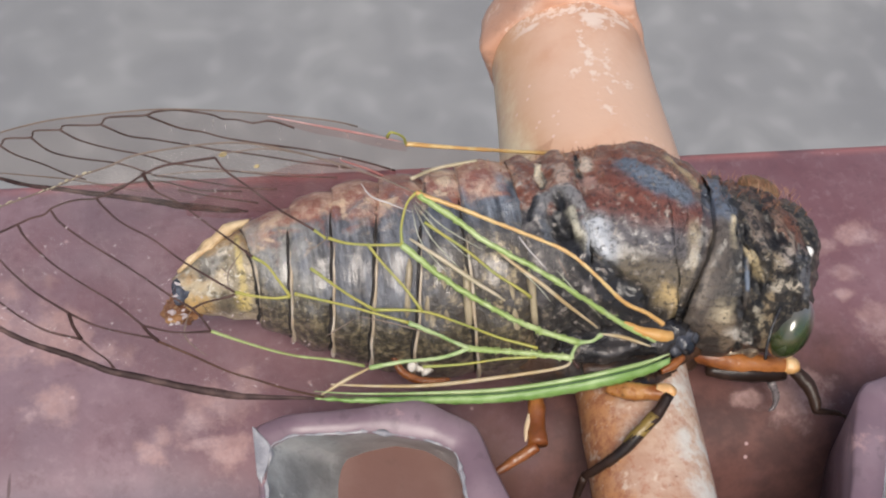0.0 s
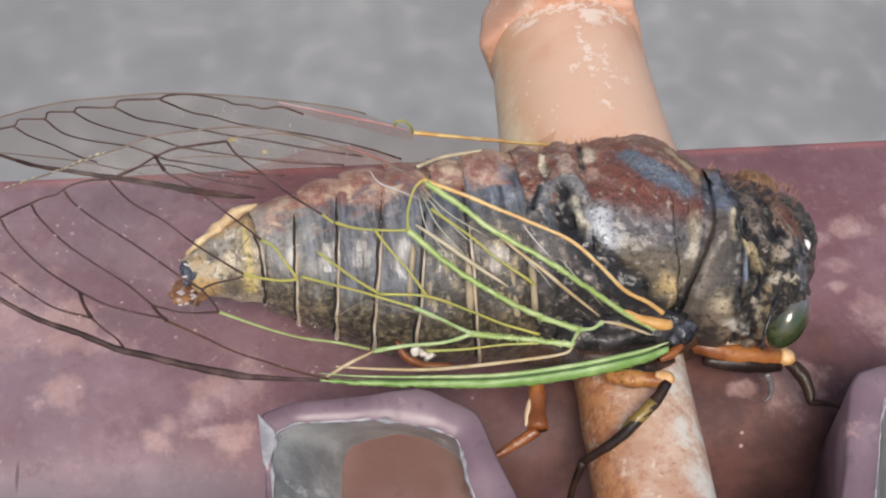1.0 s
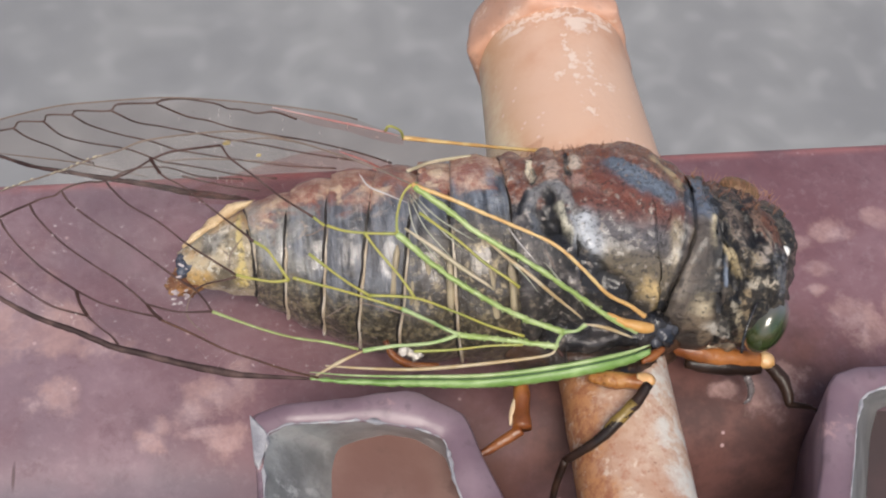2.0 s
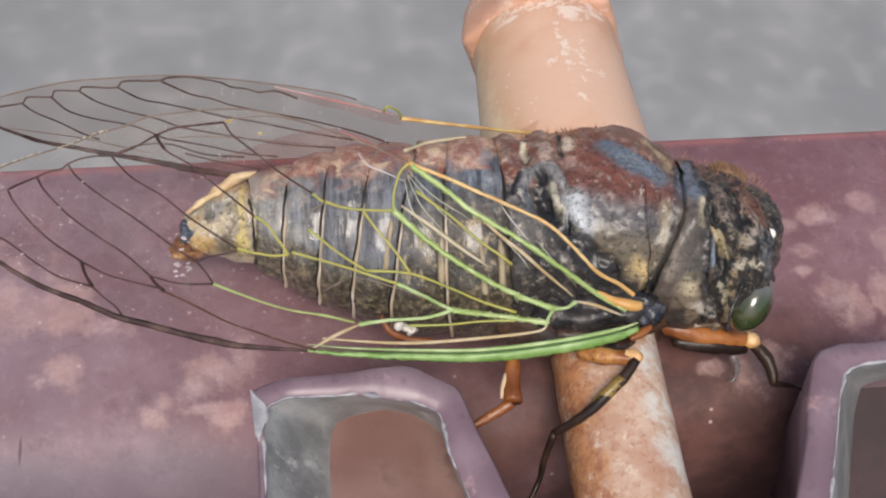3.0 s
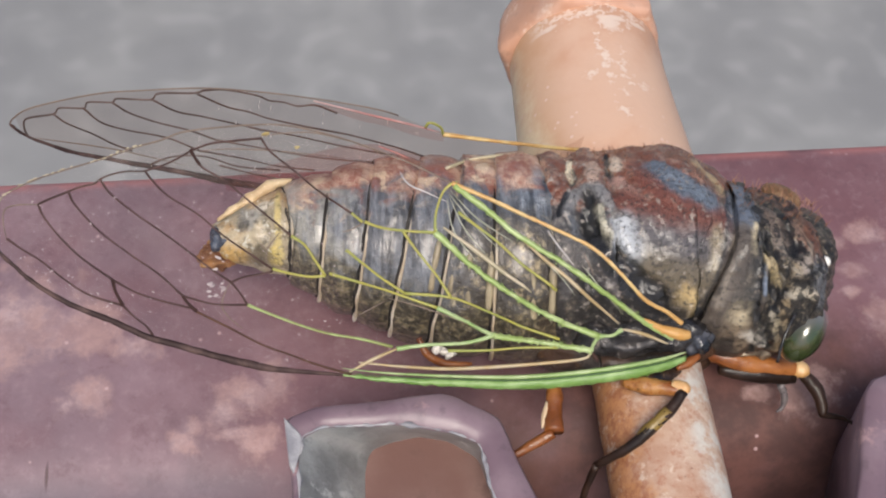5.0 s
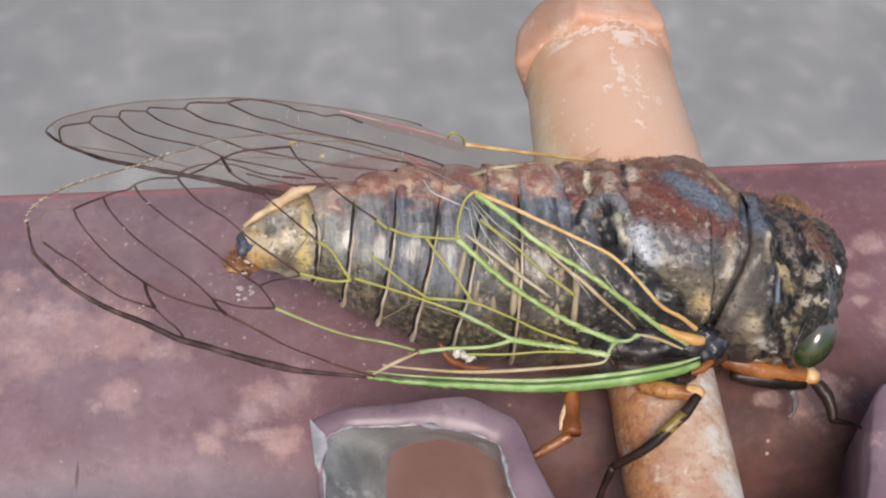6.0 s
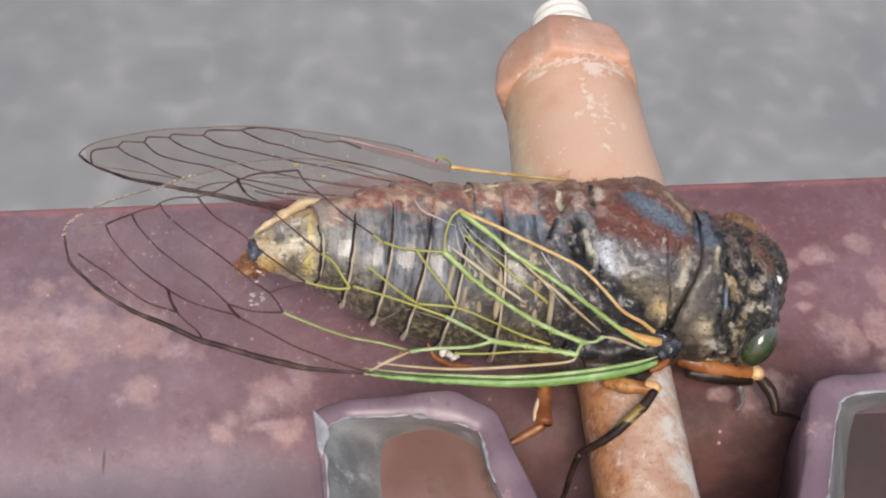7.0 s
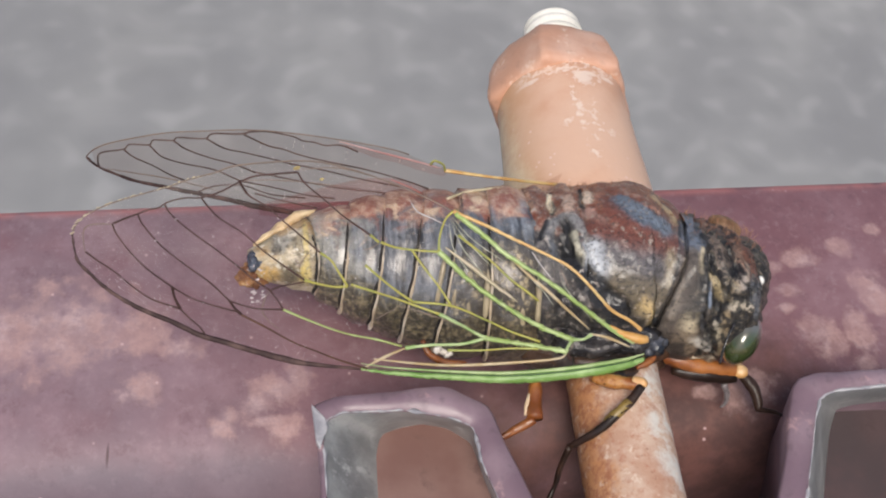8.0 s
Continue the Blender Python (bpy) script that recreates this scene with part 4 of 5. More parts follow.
sweep(feeler, smooth_line([(6.31, -7.11, 8.00), (5.78, -7.79, 7.70), (5.37, -8.51, 7.20), (5.24, -9.07, 6.40)], 5), [0.075] * 16, n=8)
part("antenna", feeler, black_mat, head, "thin black antenna")
bm = bmesh.new()
ball(bm, (5.3, -5.2, 4.0), 3.3, 1.95, 1.75, -10, 64)
rough_up(bm, 0.3, 1.1)
rough_up(bm, 0.2, 2.6)
part("thorax_side", bm, cuticle("thorax_side_shell", (0.22, 0.165, 0.11), (0.55, 0.46, 0.34), (0.2, 0.1, 0.06), (0.04, 0.03, 0.024), 2.0, 4.0, rough=0.35, scale=520), cicada, "mottled side of the thorax")


bm = bmesh.new()
ball(bm, (-2.2, -6.3, 4.0), 4.4, 1.7, 2.0, -4, 36)
rough_up(bm, 0.35, 0.9)
rough_up(bm, 0.15, 3.0)
ball(bm, (2.0, -6.2, 2.8), 1.7, 1.2, 1.4, 10, 28)
rough_up(bm, 0.2, 1.3)
part("thorax_underside", bm, underside_mat, cicada, "black underside of the thorax")


bm = bmesh.new()
line = smooth_line([(1.7, -6.5, 6.6), (0.0, -7.0, 6.4), (-2.0, -7.1, 6.2), (-4.8, -6.5, 6.0)], 6)
sweep(bm, line, spread([0.55, 0.9, 0.9, 0.6], 6), n=24)
rough_up(bm, 0.55, 0.9)
rough_up(bm, 0.28, 2.4)
part("thorax_flank", bm, mottled("black_flank", (0.01, 0.01, 0.012), (0.035, 0.032, 0.032), 700, rough=0.2, depth=0.0003, c=(0.22, 0.19, 0.16)), cicada, "glossy black flank under the wing")


# ---- legs ----
def limb(name, points, radii, material, label="", k=5, parent=None):
    bm = bmesh.new()
    line = smooth_line(points, k)
    r = spread(radii, k)
    sweep(bm, line, r, n=16, up=(0.3, 0.2, 1))
    rough_up(bm, 0.16 * max(r), 1.6, r[0])
    rough_up(bm, 0.1 * max(r), 5.0, r[0])
    return part(name, bm, material, parent or cicada, label)


fore = limb("fore_femur", [(2.5, -6.2, 3.4), (5.0, -7.1, 2.95), (6.9, -7.45, 2.7), (8.1, -7.6, 2.45)], [0.5, 0.6, 0.52, 0.36], orange_mat, "orange fore femur with a dark underside")
limb("femur_stripe", [(3.7, -7.2, 2.55), (5.7, -7.62, 2.5), (7.9, -7.85, 2.25)], [0.3, 0.54, 0.38], leg_dark_mat, "dark stripe", parent=fore)
limb("knee", [(7.9, -7.55, 2.6), (8.25, -7.65, 2.5), (8.45, -7.8, 2.3)], [0.42, 0.5, 0.36], mottled("pale_orange", (0.52, 0.28, 0.1), (0.6, 0.4, 0.2), 900, rough=0.35), "pale orange knee", parent=fore)
limb("fore_tibia", [(8.3, -7.75, 2.3), (8.8, -8.2, 2.15), (9.15, -9.0, 1.9), (9.2, -10.0, 1.5)], [0.26, 0.38, 0.36, 0.26], leg_dark_mat)
limb("fore_tarsus", [(9.15, -9.9, 1.5), (9.8, -10.5, 2.2), (9.9, -11.2, 3.0)], [0.2, 0.14, 0.1], leg_dark_mat)
limb("beak_hook", [(7.2, -8.1, 1.9), (7.5, -8.5, 1.3), (7.45, -8.9, 0.7), (7.1, -9.1, 0.6)], [0.2, 0.2, 0.14, 0.06], mottled("grey_hook", (0.1, 0.085, 0.09), (0.16, 0.14, 0.14), 900, rough=0.3))
limb("middle_coxa", [(2.7, -7.0, 4.6), (1.0, -7.7, 5.3), (-1.2, -8.1, 5.6), (-3.6, -7.9, 5.5)], [0.4, 0.55, 0.55, 0.4], underside_mat, "dark brown leg base")
limb("middle_trochanter", [(1.0, -8.2, 4.6), (-0.6, -8.9, 5.5), (-1.8, -9.4, 6.0)], [0.5, 0.55, 0.4], underside_mat, "dark red-brown upper joint of the middle leg")
mid_leg = limb("middle_femur", [(-2.8, -9.3, 6.0), (-2.0, -9.75, 6.3), (-1.1, -10.1, 6.6), (-0.3, -10.4, 6.85)], [0.25, 0.42, 0.4, 0.32], mottled("streaked_orange", (0.2, 0.06, 0.012), (0.42, 0.2, 0.06), 760, rough=0.3, depth=0.0003, c=(0.05, 0.018, 0.01)), "orange middle femur")
limb("knee", [(-0.75, -10.1, 6.95), (-0.25, -10.35, 7.0), (-0.15, -10.65, 6.9)], [0.2, 0.33, 0.22], mottled("tan_knee", (0.5, 0.25, 0.08), (0.62, 0.42, 0.22), 900, rough=0.35), "pale orange knee", parent=mid_leg)
limb("middle_tibia", [(-0.3, -10.6, 7.0), (-1.0, -11.3, 6.7), (-2.0, -12.0, 6.3), (-3.2, -12.6, 5.3), (-4.5, -12.7, 3.9)], [0.25, 0.29, 0.3, 0.26, 0.2], leg_dark_mat, "dark middle tibia")
limb("tibia_band", [(-1.15, -11.4, 6.68), (-1.9, -11.93, 6.36), (-2.6, -12.28, 5.85)], [0.28, 0.315, 0.27], leg_yellow_mat, "olive-yellow band")
limb("middle_tarsus", [(-4.5, -12.7, 3.9), (-4.9, -13.3, 2.4), (-5.1, -13.9, 0.9), (-5.8, -14.9, 0.2)], [0.2, 0.18, 0.16, 0.13], leg_dark_mat)
hind = limb("hind_tibia", [(-6.0, -8.2, 4.6), (-6.2, -9.2, 5.1), (-6.4, -10.2, 5.0), (-6.55, -11.2, 4.9)], [0.35, 0.4, 0.42, 0.5], orange_mat, "orange hind tibia")
limb("tibia_spine", [(-6.6, -9.6, 5.1), (-6.9, -10.3, 5.0), (-7.1, -10.9, 4.8)], [0.12, 0.16, 0.05], mottled("pale_spine", (0.55, 0.4, 0.25), (0.6, 0.5, 0.35), 900), "pale spine", parent=hind)
limb("hind_tarsus", [(-6.6, -11.2, 4.8), (-7.4, -11.5, 4.5), (-8.4, -11.9, 4.3), (-9.0, -12.1, 4.2)], [0.28, 0.26, 0.22, 0.15], orange_mat, "orange hind foot")

# ---- fine red-brown hair along the back ----
bm = bmesh.new()
rnd = random.Random(31)
for i in range(340):
    x = rnd.uniform(-7.0, 8.6)
    c, r = along(x)
    a = radians(rnd.uniform(38, 88))
    out = Vector((0, math.cos(a), math.sin(a)))
    root = c + out * r * 0.985
    tip = (out + Vector((rnd.uniform(-0.9, 0.9), rnd.uniform(-0.5, 0.5), rnd.uniform(-0.2, 0.4)))).normalized() * (rnd.uniform(0.25, 0.6) if x > 4.5 else rnd.uniform(0.1, 0.25))
    sweep(bm, [root, root + out * 0.1 + tip * 0.3, root + out * 0.1 + tip], [0.022, 0.017, 0.006], n=4, up=(1, 0.3, 0))
tagged(part("hair", bm, mottled("red_brown_hair", (0.17, 0.06, 0.03), (0.34, 0.18, 0.1), 700, rough=0.5), cicada, "short red-brown hair"), kind="stuff")

# ---- white wax and operculum under the wing ----
bm = bmesh.new()
for c, r in (((-11.7, -5.9, 4.6), 0.28), ((-11.4, -5.9, 4.4), 0.27), ((-11.1, -6.1, 4.2), 0.26), ((-11.5, -5.3, 4.9), 0.26)):
    ball(bm, c, r, r * 0.8, r, 20, 14)
rough_up(bm, 0.2, 2.5)
rough_up(bm, 0.12, 6.0)
part("wax", bm, white_mat, cicada, "bits of white wax")
limb("operculum", [(-12.7, -5.4, 5.0), (-12.3, -6.1, 4.5), (-11.4, -6.5, 4.1), (-10.0, -6.6, 4.0)], [0.14, 0.2, 0.2, 0.12], orange_mat, "orange edge of the belly plate")

# ---- wings ----
def membrane_material(name, tint, gloss, haze, grain=(0.25, 1.6, 1.0)):
    """Clear wing skin with its pale sheen painted as a thin film in streaks along the wing."""
    m = bpy.data.materials.new(name)
    m.use_nodes = True
    n, l = m.node_tree.nodes, m.node_tree.links
    n.remove(n["Principled BSDF"])
    clear, shine, mix = n.new("ShaderNodeBsdfTransparent"), n.new("ShaderNodeBsdfGlossy"), n.new("ShaderNodeMixShader")
    clear.inputs["Color"].default_value = (*tint, 1)
    shine.inputs["Roughness"].default_value = 0.2
    k = Nodes(m.node_tree)
    b = n.new("ShaderNodeBump")
    b.inputs["Strength"].default_value, b.inputs["Distance"].default_value = 0.6, 0.00012
    l.new(k.noise(520, 3), b.inputs["Height"])
    l.new(b.outputs[0], shine.inputs["Normal"])
    mix.inputs[0].default_value = gloss
    l.new(clear.outputs[0], mix.inputs[1])
    l.new(shine.outputs[0], mix.inputs[2])
    # diffuse film that puts the wing's sheen into its colour
    dust, film = n.new("ShaderNodeBsdfDiffuse"), n.new("ShaderNodeMixShader")
    dust.inputs["Color"].default_value = (0.62, 0.56, 0.53, 1)
    streaks = k.ramp(k.noise(900, 5, 0.65, k.stretch(*grain)), 0.5, 0.72)
    patches = k.ramp(k.noise(260, 5, 0.65), 0.42, 0.7)
    specks = k.math("MULTIPLY", k.ramp(k.noise(2600, 3, 0.6), 0.66, 0.74), 2.5)
    l.new(k.math("MULTIPLY", k.math("ADD", k.math("ADD", 0.35, specks), k.math("MULTIPLY", patches, k.math("ADD", 0.5, streaks))), haze), film.inputs[0])
    l.new(mix.outputs[0], film.inputs[1])
    l.new(dust.outputs[0], film.inputs[2])
    l.new(film.outputs[0], n["Material Output"].inputs["Surface"])
    return m


membrane = membrane_material("clear_membrane", (0.98, 0.962, 0.952), 0.004, 0.014)
smoky_membrane = membrane_material("smoky_membrane", (0.89, 0.84, 0.81), 0.006, 0.04, (0.25, 1.0, 1.6))
red_membrane = membrane_material("red_membrane", (0.96, 0.78, 0.765), 0.006, 0.04, (0.25, 1.0, 1.6))
pink_membrane = membrane_material("pink_membrane", (0.97, 0.84, 0.82), 0.01, 0.05)
VEINS = {
    "d": ("dark_vein", (0.045, 0.024, 0.021), (0.09, 0.05, 0.044), 0.06), "k": ("dark_vein_node", (0.03, 0.013, 0.011), (0.05, 0.024, 0.02), 0.1),
    "b": ("brown_vein", (0.10, 0.05, 0.03), (0.06, 0.03, 0.02), 0.065), "n": ("thin_brown_vein", (0.17, 0.12, 0.09), (0.12, 0.085, 0.065), 0.035),
    "y": ("olive_yellow_vein", (0.33, 0.30, 0.06), (0.26, 0.28, 0.07), 0.085), "o": ("olive_vein", (0.22, 0.24, 0.08), (0.30, 0.37, 0.14), 0.085),
    "g": ("green_vein", (0.22, 0.32, 0.11), (0.36, 0.44, 0.22), 0.125), "G": ("leaf_green_vein", (0.25, 0.34, 0.1), (0.4, 0.48, 0.23), 0.17), "f": ("fan_vein", (0.30, 0.31, 0.22), (0.42, 0.42, 0.34), 0.03),
    "R": ("orange_vein", (0.50, 0.29, 0.10), (0.60, 0.44, 0.2), 0.125), "t": ("tan_vein", (0.36, 0.26, 0.13), (0.44, 0.36, 0.24), 0.1),
    "p": ("pale_vein", (0.36, 0.31, 0.2), (0.46, 0.39, 0.28), 0.12), "h": ("hair_vein", (0.38, 0.36, 0.36), (0.48, 0.45, 0.44), 0.04), "q": ("pink_vein", (0.42, 0.22, 0.21), (0.5, 0.33, 0.31), 0.06),
    "C": ("green_costa", (0.14, 0.25, 0.06), (0.24, 0.36, 0.13), 0.36), "e": ("smoky_vein", (0.06, 0.038, 0.034), (0.12, 0.08, 0.07), 0.055), "D": ("dark_edge", (0.035, 0.02, 0.019), (0.10, 0.062, 0.056), 0.22),
}
vein_mats = {k: mottled(n, a, b, 900, rough=0.62 if k in "Ddkbe" else 0.4, depth=0.00006, spec=0.2 if k in "Ddkbe" else 0.5) for k, (n, a, b, r) in VEINS.items()}


# where the camera stands at the end, in millimetres
CAMERA_END = Vector((-22.6, -41.8, 65.8))


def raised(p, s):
    """A place of a wing, moved by s towards the camera's last position to fit its view."""
    return p + s * (CAMERA_END - p).normalized()


def near_at(x, y):
    """The spread wing: a tilted sheet, twisted along the camera's sight lines, that bows up over the body near its
    root.
    """
    clear = 0.55 * soft_step((x + 14) / 3) * soft_step((y + 7.5) / 2)
    p = clear * Vector((0, -0.5, 0.85)) + Vector((x, y, -0.037 * x + 0.517 * y + 11.09 + 1.75 * soft_step((x + 12) / 9) * soft_step((y + 9) / 4)))
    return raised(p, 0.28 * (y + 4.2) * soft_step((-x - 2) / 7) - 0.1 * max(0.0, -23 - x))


def far_at(x, z):
    """The folded wing, standing nearly upright on the other side, shifted along the camera's sight lines."""
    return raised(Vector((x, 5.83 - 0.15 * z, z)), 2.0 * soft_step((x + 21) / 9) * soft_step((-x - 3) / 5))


def curve_y(points, x):
    for a, b in zip(points, points[1:]):
        if min(a[0], b[0]) <= x <= max(a[0], b[0]):
            return a[1] + (b[1] - a[1]) * (x - a[0]) / ((b[0] - a[0]) or 1)
    return points[-1][1] if abs(x - points[-1][0]) < abs(x - points[0][0]) else points[0][1]


def sheet(upper, lower, x0, x1, at, steps=60, rows=10):
    bm = bmesh.new()
    grid = []
    for i in range(steps + 1):
        x = x0 + (x1 - x0) * i / steps
        a, b = curve_y(lower, x), curve_y(upper, x)
        grid.append([bm.verts.new(at(x, a + (b - a) * j / rows)) for j in range(rows + 1)])
    for r, q in zip(grid, grid[1:]):
        for j in range(rows):
            bm.faces.new((r[j], r[j + 1], q[j + 1], q[j]))
    bmesh.ops.remove_doubles(bm, verts=bm.verts[:], dist=0.001)
    rough_up(bm, 0.12, 0.45, 4.0)
    return bm


def fine(points, k=8):
    return [(v.x, v.y) for v in smooth_line([(x, y, 0) for x, y in points], k)]


margin = fine([(-32.8, -1.2), (-32.7, -0.9), (-32.4, -0.5), (-31.8, -0.1), (-30.5, 0.4), (-29.0, 0.8), (-27.4, 1.2), (-26.1, 1.6), (-24.8, 1.9), (-23.3, 2.3), (-19.5, 2.5), (-17.1, 2.1), (-14.8, 1.4), (-12.8, 0.6), (-10.9, -0.4)])
EDGE = [(-16.9, -8.5), (-20.1, -8.1), (-21.4, -7.8), (-22.9, -7.4), (-24.5, -6.9), (-26.1, -6.4), (-27.6, -5.7), (-29.1, -5.1), (-30.2, -4.5), (-31.1, -3.9), (-31.9, -3.2), (-32.5, -2.6), (-32.7, -1.9), (-32.8, -1.2)]
edge = fine(EDGE)
costa = fine([(0.4, -8.6), (-1.3, -8.9), (-4.6, -9.2), (-8.1, -9.3), (-11.5, -9.1), (-14.8, -8.8), (-16.9, -8.5)])
clavus = fine([(-10.9, -0.4), (-9.2, -1.3), (-7.6, -2.3), (-6.0, -3.3), (-4.4, -4.3), (-3.1, -5.5), (-1.9, -6.4), (-0.6, -6.9), (0.2, -7.3)])
near_wing = part("forewing", sheet(margin + clavus, edge[::-1] + costa[::-1], -32.8, 0.3, near_at), membrane, cicada, "clear forewing with green and brown veins")


def vein(kind, line, parent):
    r = VEINS[kind][3]
    m = len(line) - 1
    if kind == "C":
        taper = lambda t: min(1.0, 0.4 + 3 * t, 0.14 + 1.5 * (1 - t))
    elif kind == "D":
        taper = lambda t: min(0.3 + 5 * t, 1.0 - 0.72 * t)
    elif kind in "ptnhqf":
        taper = lambda t: 0.45 + 0.55 * math.sin(math.pi * t)
    else:
        taper = lambda t: 1.0 - 0.25 * math.sin(math.pi * t)
    bm = bmesh.new()
    sweep(bm, line, [r * taper(i / m) for i in range(m + 1)], n=8)
    if r > 0.1:
        rough_up(bm, r * (0.45 if kind == "G" else 0.25), 4.0, r)
    if kind == "G":
        rnd = random.Random(m)
        for i in range(80):
            q = line[rnd.randrange(len(line))]
            a = rnd.uniform(-0.6, math.pi + 0.6)
            ball(bm, q + r * Vector((rnd.uniform(-1, 1), math.cos(a) * 0.9, math.sin(a) * 0.9)), 0.035, 0.055, 0.045, rnd.uniform(0, 180), 6)
    part("vein", bm, vein_mats[kind], parent)


def near_vein(kind, points):
    vein(kind, [near_at(v.x, v.y) for v in smooth_line([(x, y, 0) for x, y in points], 12 if kind in "GCRg" else 6)], near_wing)


near_vein("C", [(0.4, -8.6), (-1.3, -8.9), (-4.6, -9.2), (-8.1, -9.3), (-11.5, -9.1), (-14.8, -8.8), (-16.9, -8.5)])
near_vein("D", EDGE)
near_vein("n", [(-32.1, -2.2), (-32.2, -1.6), (-32.2, -1.1), (-32.0, -0.8), (-31.5, -0.7), (-31.0, -0.7), (-30.6, -0.7), (-30.1, -0.5)])
near_vein("d", [(-30.6, -0.7), (-30.1, -0.5), (-29.5, -0.3), (-29.2, -0.2), (-28.6, -0.0), (-28.0, 0.1), (-27.7, 0.3), (-27.1, 0.5), (-26.4, 0.6), (-25.6, 0.6), (-24.5, 0.9), (-23.4, 1.4), (-22.5, 1.7), (-21.5, 1.8), (-20.0, 1.9)])
near_vein("d", [(-32.1, -2.1), (-31.4, -2.6), (-30.6, -3.1), (-29.6, -3.9), (-28.5, -4.6), (-27.0, -5.1)])
near_vein("d", [(-30.6, -0.7), (-30.4, -1.2), (-29.8, -2.0), (-28.8, -3.0), (-27.4, -4.0)])
near_vein("k", [(-27.4, -4.0), (-27.3, -4.5), (-27.0, -5.1)])
near_vein("d", [(-27.0, -5.1), (-26.5, -5.6), (-26.0, -6.0), (-25.7, -6.4)])
near_vein("d", [(-27.4, -4.0), (-26.3, -4.6), (-25.1, -5.0), (-23.6, -5.4)])
near_vein("d", [(-29.2, -0.2), (-28.9, -0.8), (-27.9, -1.9), (-26.6, -2.9), (-25.3, -3.8), (-24.2, -4.8)])
near_vein("k", [(-24.2, -4.8), (-24.0, -5.1), (-23.6, -5.5)])
near_vein("d", [(-24.2, -4.8), (-22.8, -5.2), (-21.2, -5.3)])
near_vein("b", [(-23.6, -5.5), (-22.2, -6.2), (-20.7, -7.0), (-19.4, -7.5), (-18.1, -8.0), (-16.5, -8.5)])
near_vein("d", [(-27.7, 0.3), (-27.3, -0.3), (-26.2, -1.2), (-24.9, -2.1), (-23.7, -3.0), (-22.8, -3.7), (-21.9, -4.3)])
near_vein("d", [(-21.9, -4.3), (-21.5, -4.8), (-21.2, -5.3)])
near_vein("d", [(-21.9, -4.3), (-21.3, -4.1), (-20.5, -4.0), (-19.9, -3.9)])
near_vein("n", [(-21.9, -4.3), (-22.2, -4.7), (-22.4, -5.3), (-22.1, -5.8), (-21.5, -6.3)])
near_vein("o", [(-21.2, -5.3), (-20.0, -5.8), (-18.7, -6.3), (-17.4, -6.7), (-15.9, -7.0), (-14.4, -7.4)])
near_vein("d", [(-25.6, 0.6), (-25.3, 0.2), (-24.6, -0.5), (-23.3, -1.3), (-22.1, -2.3), (-20.8, -3.2), (-19.9, -3.8)])
near_vein("y", [(-19.9, -3.8), (-19.2, -4.0), (-18.2, -4.2), (-17.4, -4.2)])
near_vein("d", [(-23.4, 1.4), (-22.9, 0.7), (-21.9, 0.1), (-20.7, -0.9), (-19.6, -1.8), (-18.9, -2.4)])
near_vein("k", [(-23.4, 1.5), (-23.2, 1.1), (-23.0, 0.8)])
near_vein("y", [(-18.9, -2.4), (-18.3, -2.8), (-17.9, -3.4), (-17.4, -4.2)])
near_vein("n", [(-20.2, -3.7), (-20.1, -3.0), (-19.8, -2.6), (-19.4, -2.2)])
near_vein("n", [(-20.1, -3.0), (-20.4, -2.7)])
near_vein("d", [(-20.0, 1.9), (-19.6, 1.3), (-18.6, 0.5), (-17.4, -0.5), (-15.9, -1.5)])
near_vein("y", [(-15.9, -1.5), (-15.4, -1.9)])
near_vein("n", [(-20.0, 2.0), (-18.8, 2.1), (-17.5, 2.1), (-16.1, 1.8), (-14.8, 1.4), (-14.0, 0.9)])
near_vein("n", [(-15.3, -1.9), (-15.9, -2.2), (-16.4, -2.3)])
near_vein("y", [(-15.3, -1.9), (-14.4, -2.2), (-13.0, -2.4), (-11.9, -2.5)])
near_vein("y", [(-17.2, -4.1), (-15.9, -4.5), (-14.6, -4.9), (-13.2, -5.4), (-12.1, -5.8)])
near_vein("g", [(-12.1, -5.8), (-10.9, -6.4), (-10.0, -6.9), (-9.4, -7.2)])
near_vein("y", [(-13.5, -2.3), (-12.9, -3.2), (-12.0, -4.4), (-11.4, -5.4)])
near_vein("y", [(-13.6, -5.1), (-11.4, -5.4), (-9.6, -6.2), (-7.9, -7.0), (-6.1, -7.6)])
near_vein("y", [(-16.3, -3.1), (-14.8, -4.3), (-13.6, -5.1)])
near_vein("n", [(-14.4, -5.3), (-13.3, -5.6), (-11.6, -6.2), (-9.8, -7.0)])
near_vein("G", [(-11.9, -2.5), (-10.7, -3.7), (-9.5, -4.8), (-7.9, -6.0), (-6.2, -6.9), (-4.1, -7.6)])
near_vein("g", [(-4.1, -7.6), (-3.4, -7.6), (-2.9, -7.4)])
near_vein("g", [(-4.1, -7.6), (-4.4, -7.9), (-4.5, -8.1)])
near_vein("p", [(-11.5, -2.3), (-10.0, -3.5), (-8.8, -4.6), (-7.5, -5.7)])
near_vein("y", [(-11.9, -2.5), (-11.8, -1.7), (-11.4, -0.8), (-10.9, -0.4)])
near_vein("R", [(-10.9, -0.4), (-9.2, -1.3), (-7.6, -2.3), (-6.0, -3.3), (-4.4, -4.3), (-3.1, -5.5), (-1.9, -6.4), (-0.6, -6.9), (0.2, -7.3)])
near_vein("G", [(-10.8, -0.5), (-9.2, -1.9), (-8.0, -3.1), (-6.1, -4.6), (-4.5, -5.8), (-2.8, -6.7), (-1.3, -7.4), (-0.2, -7.8)])
near_vein("t", [(-7.8, -3.3), (-6.5, -4.7), (-4.9, -6.1), (-3.1, -7.2)])
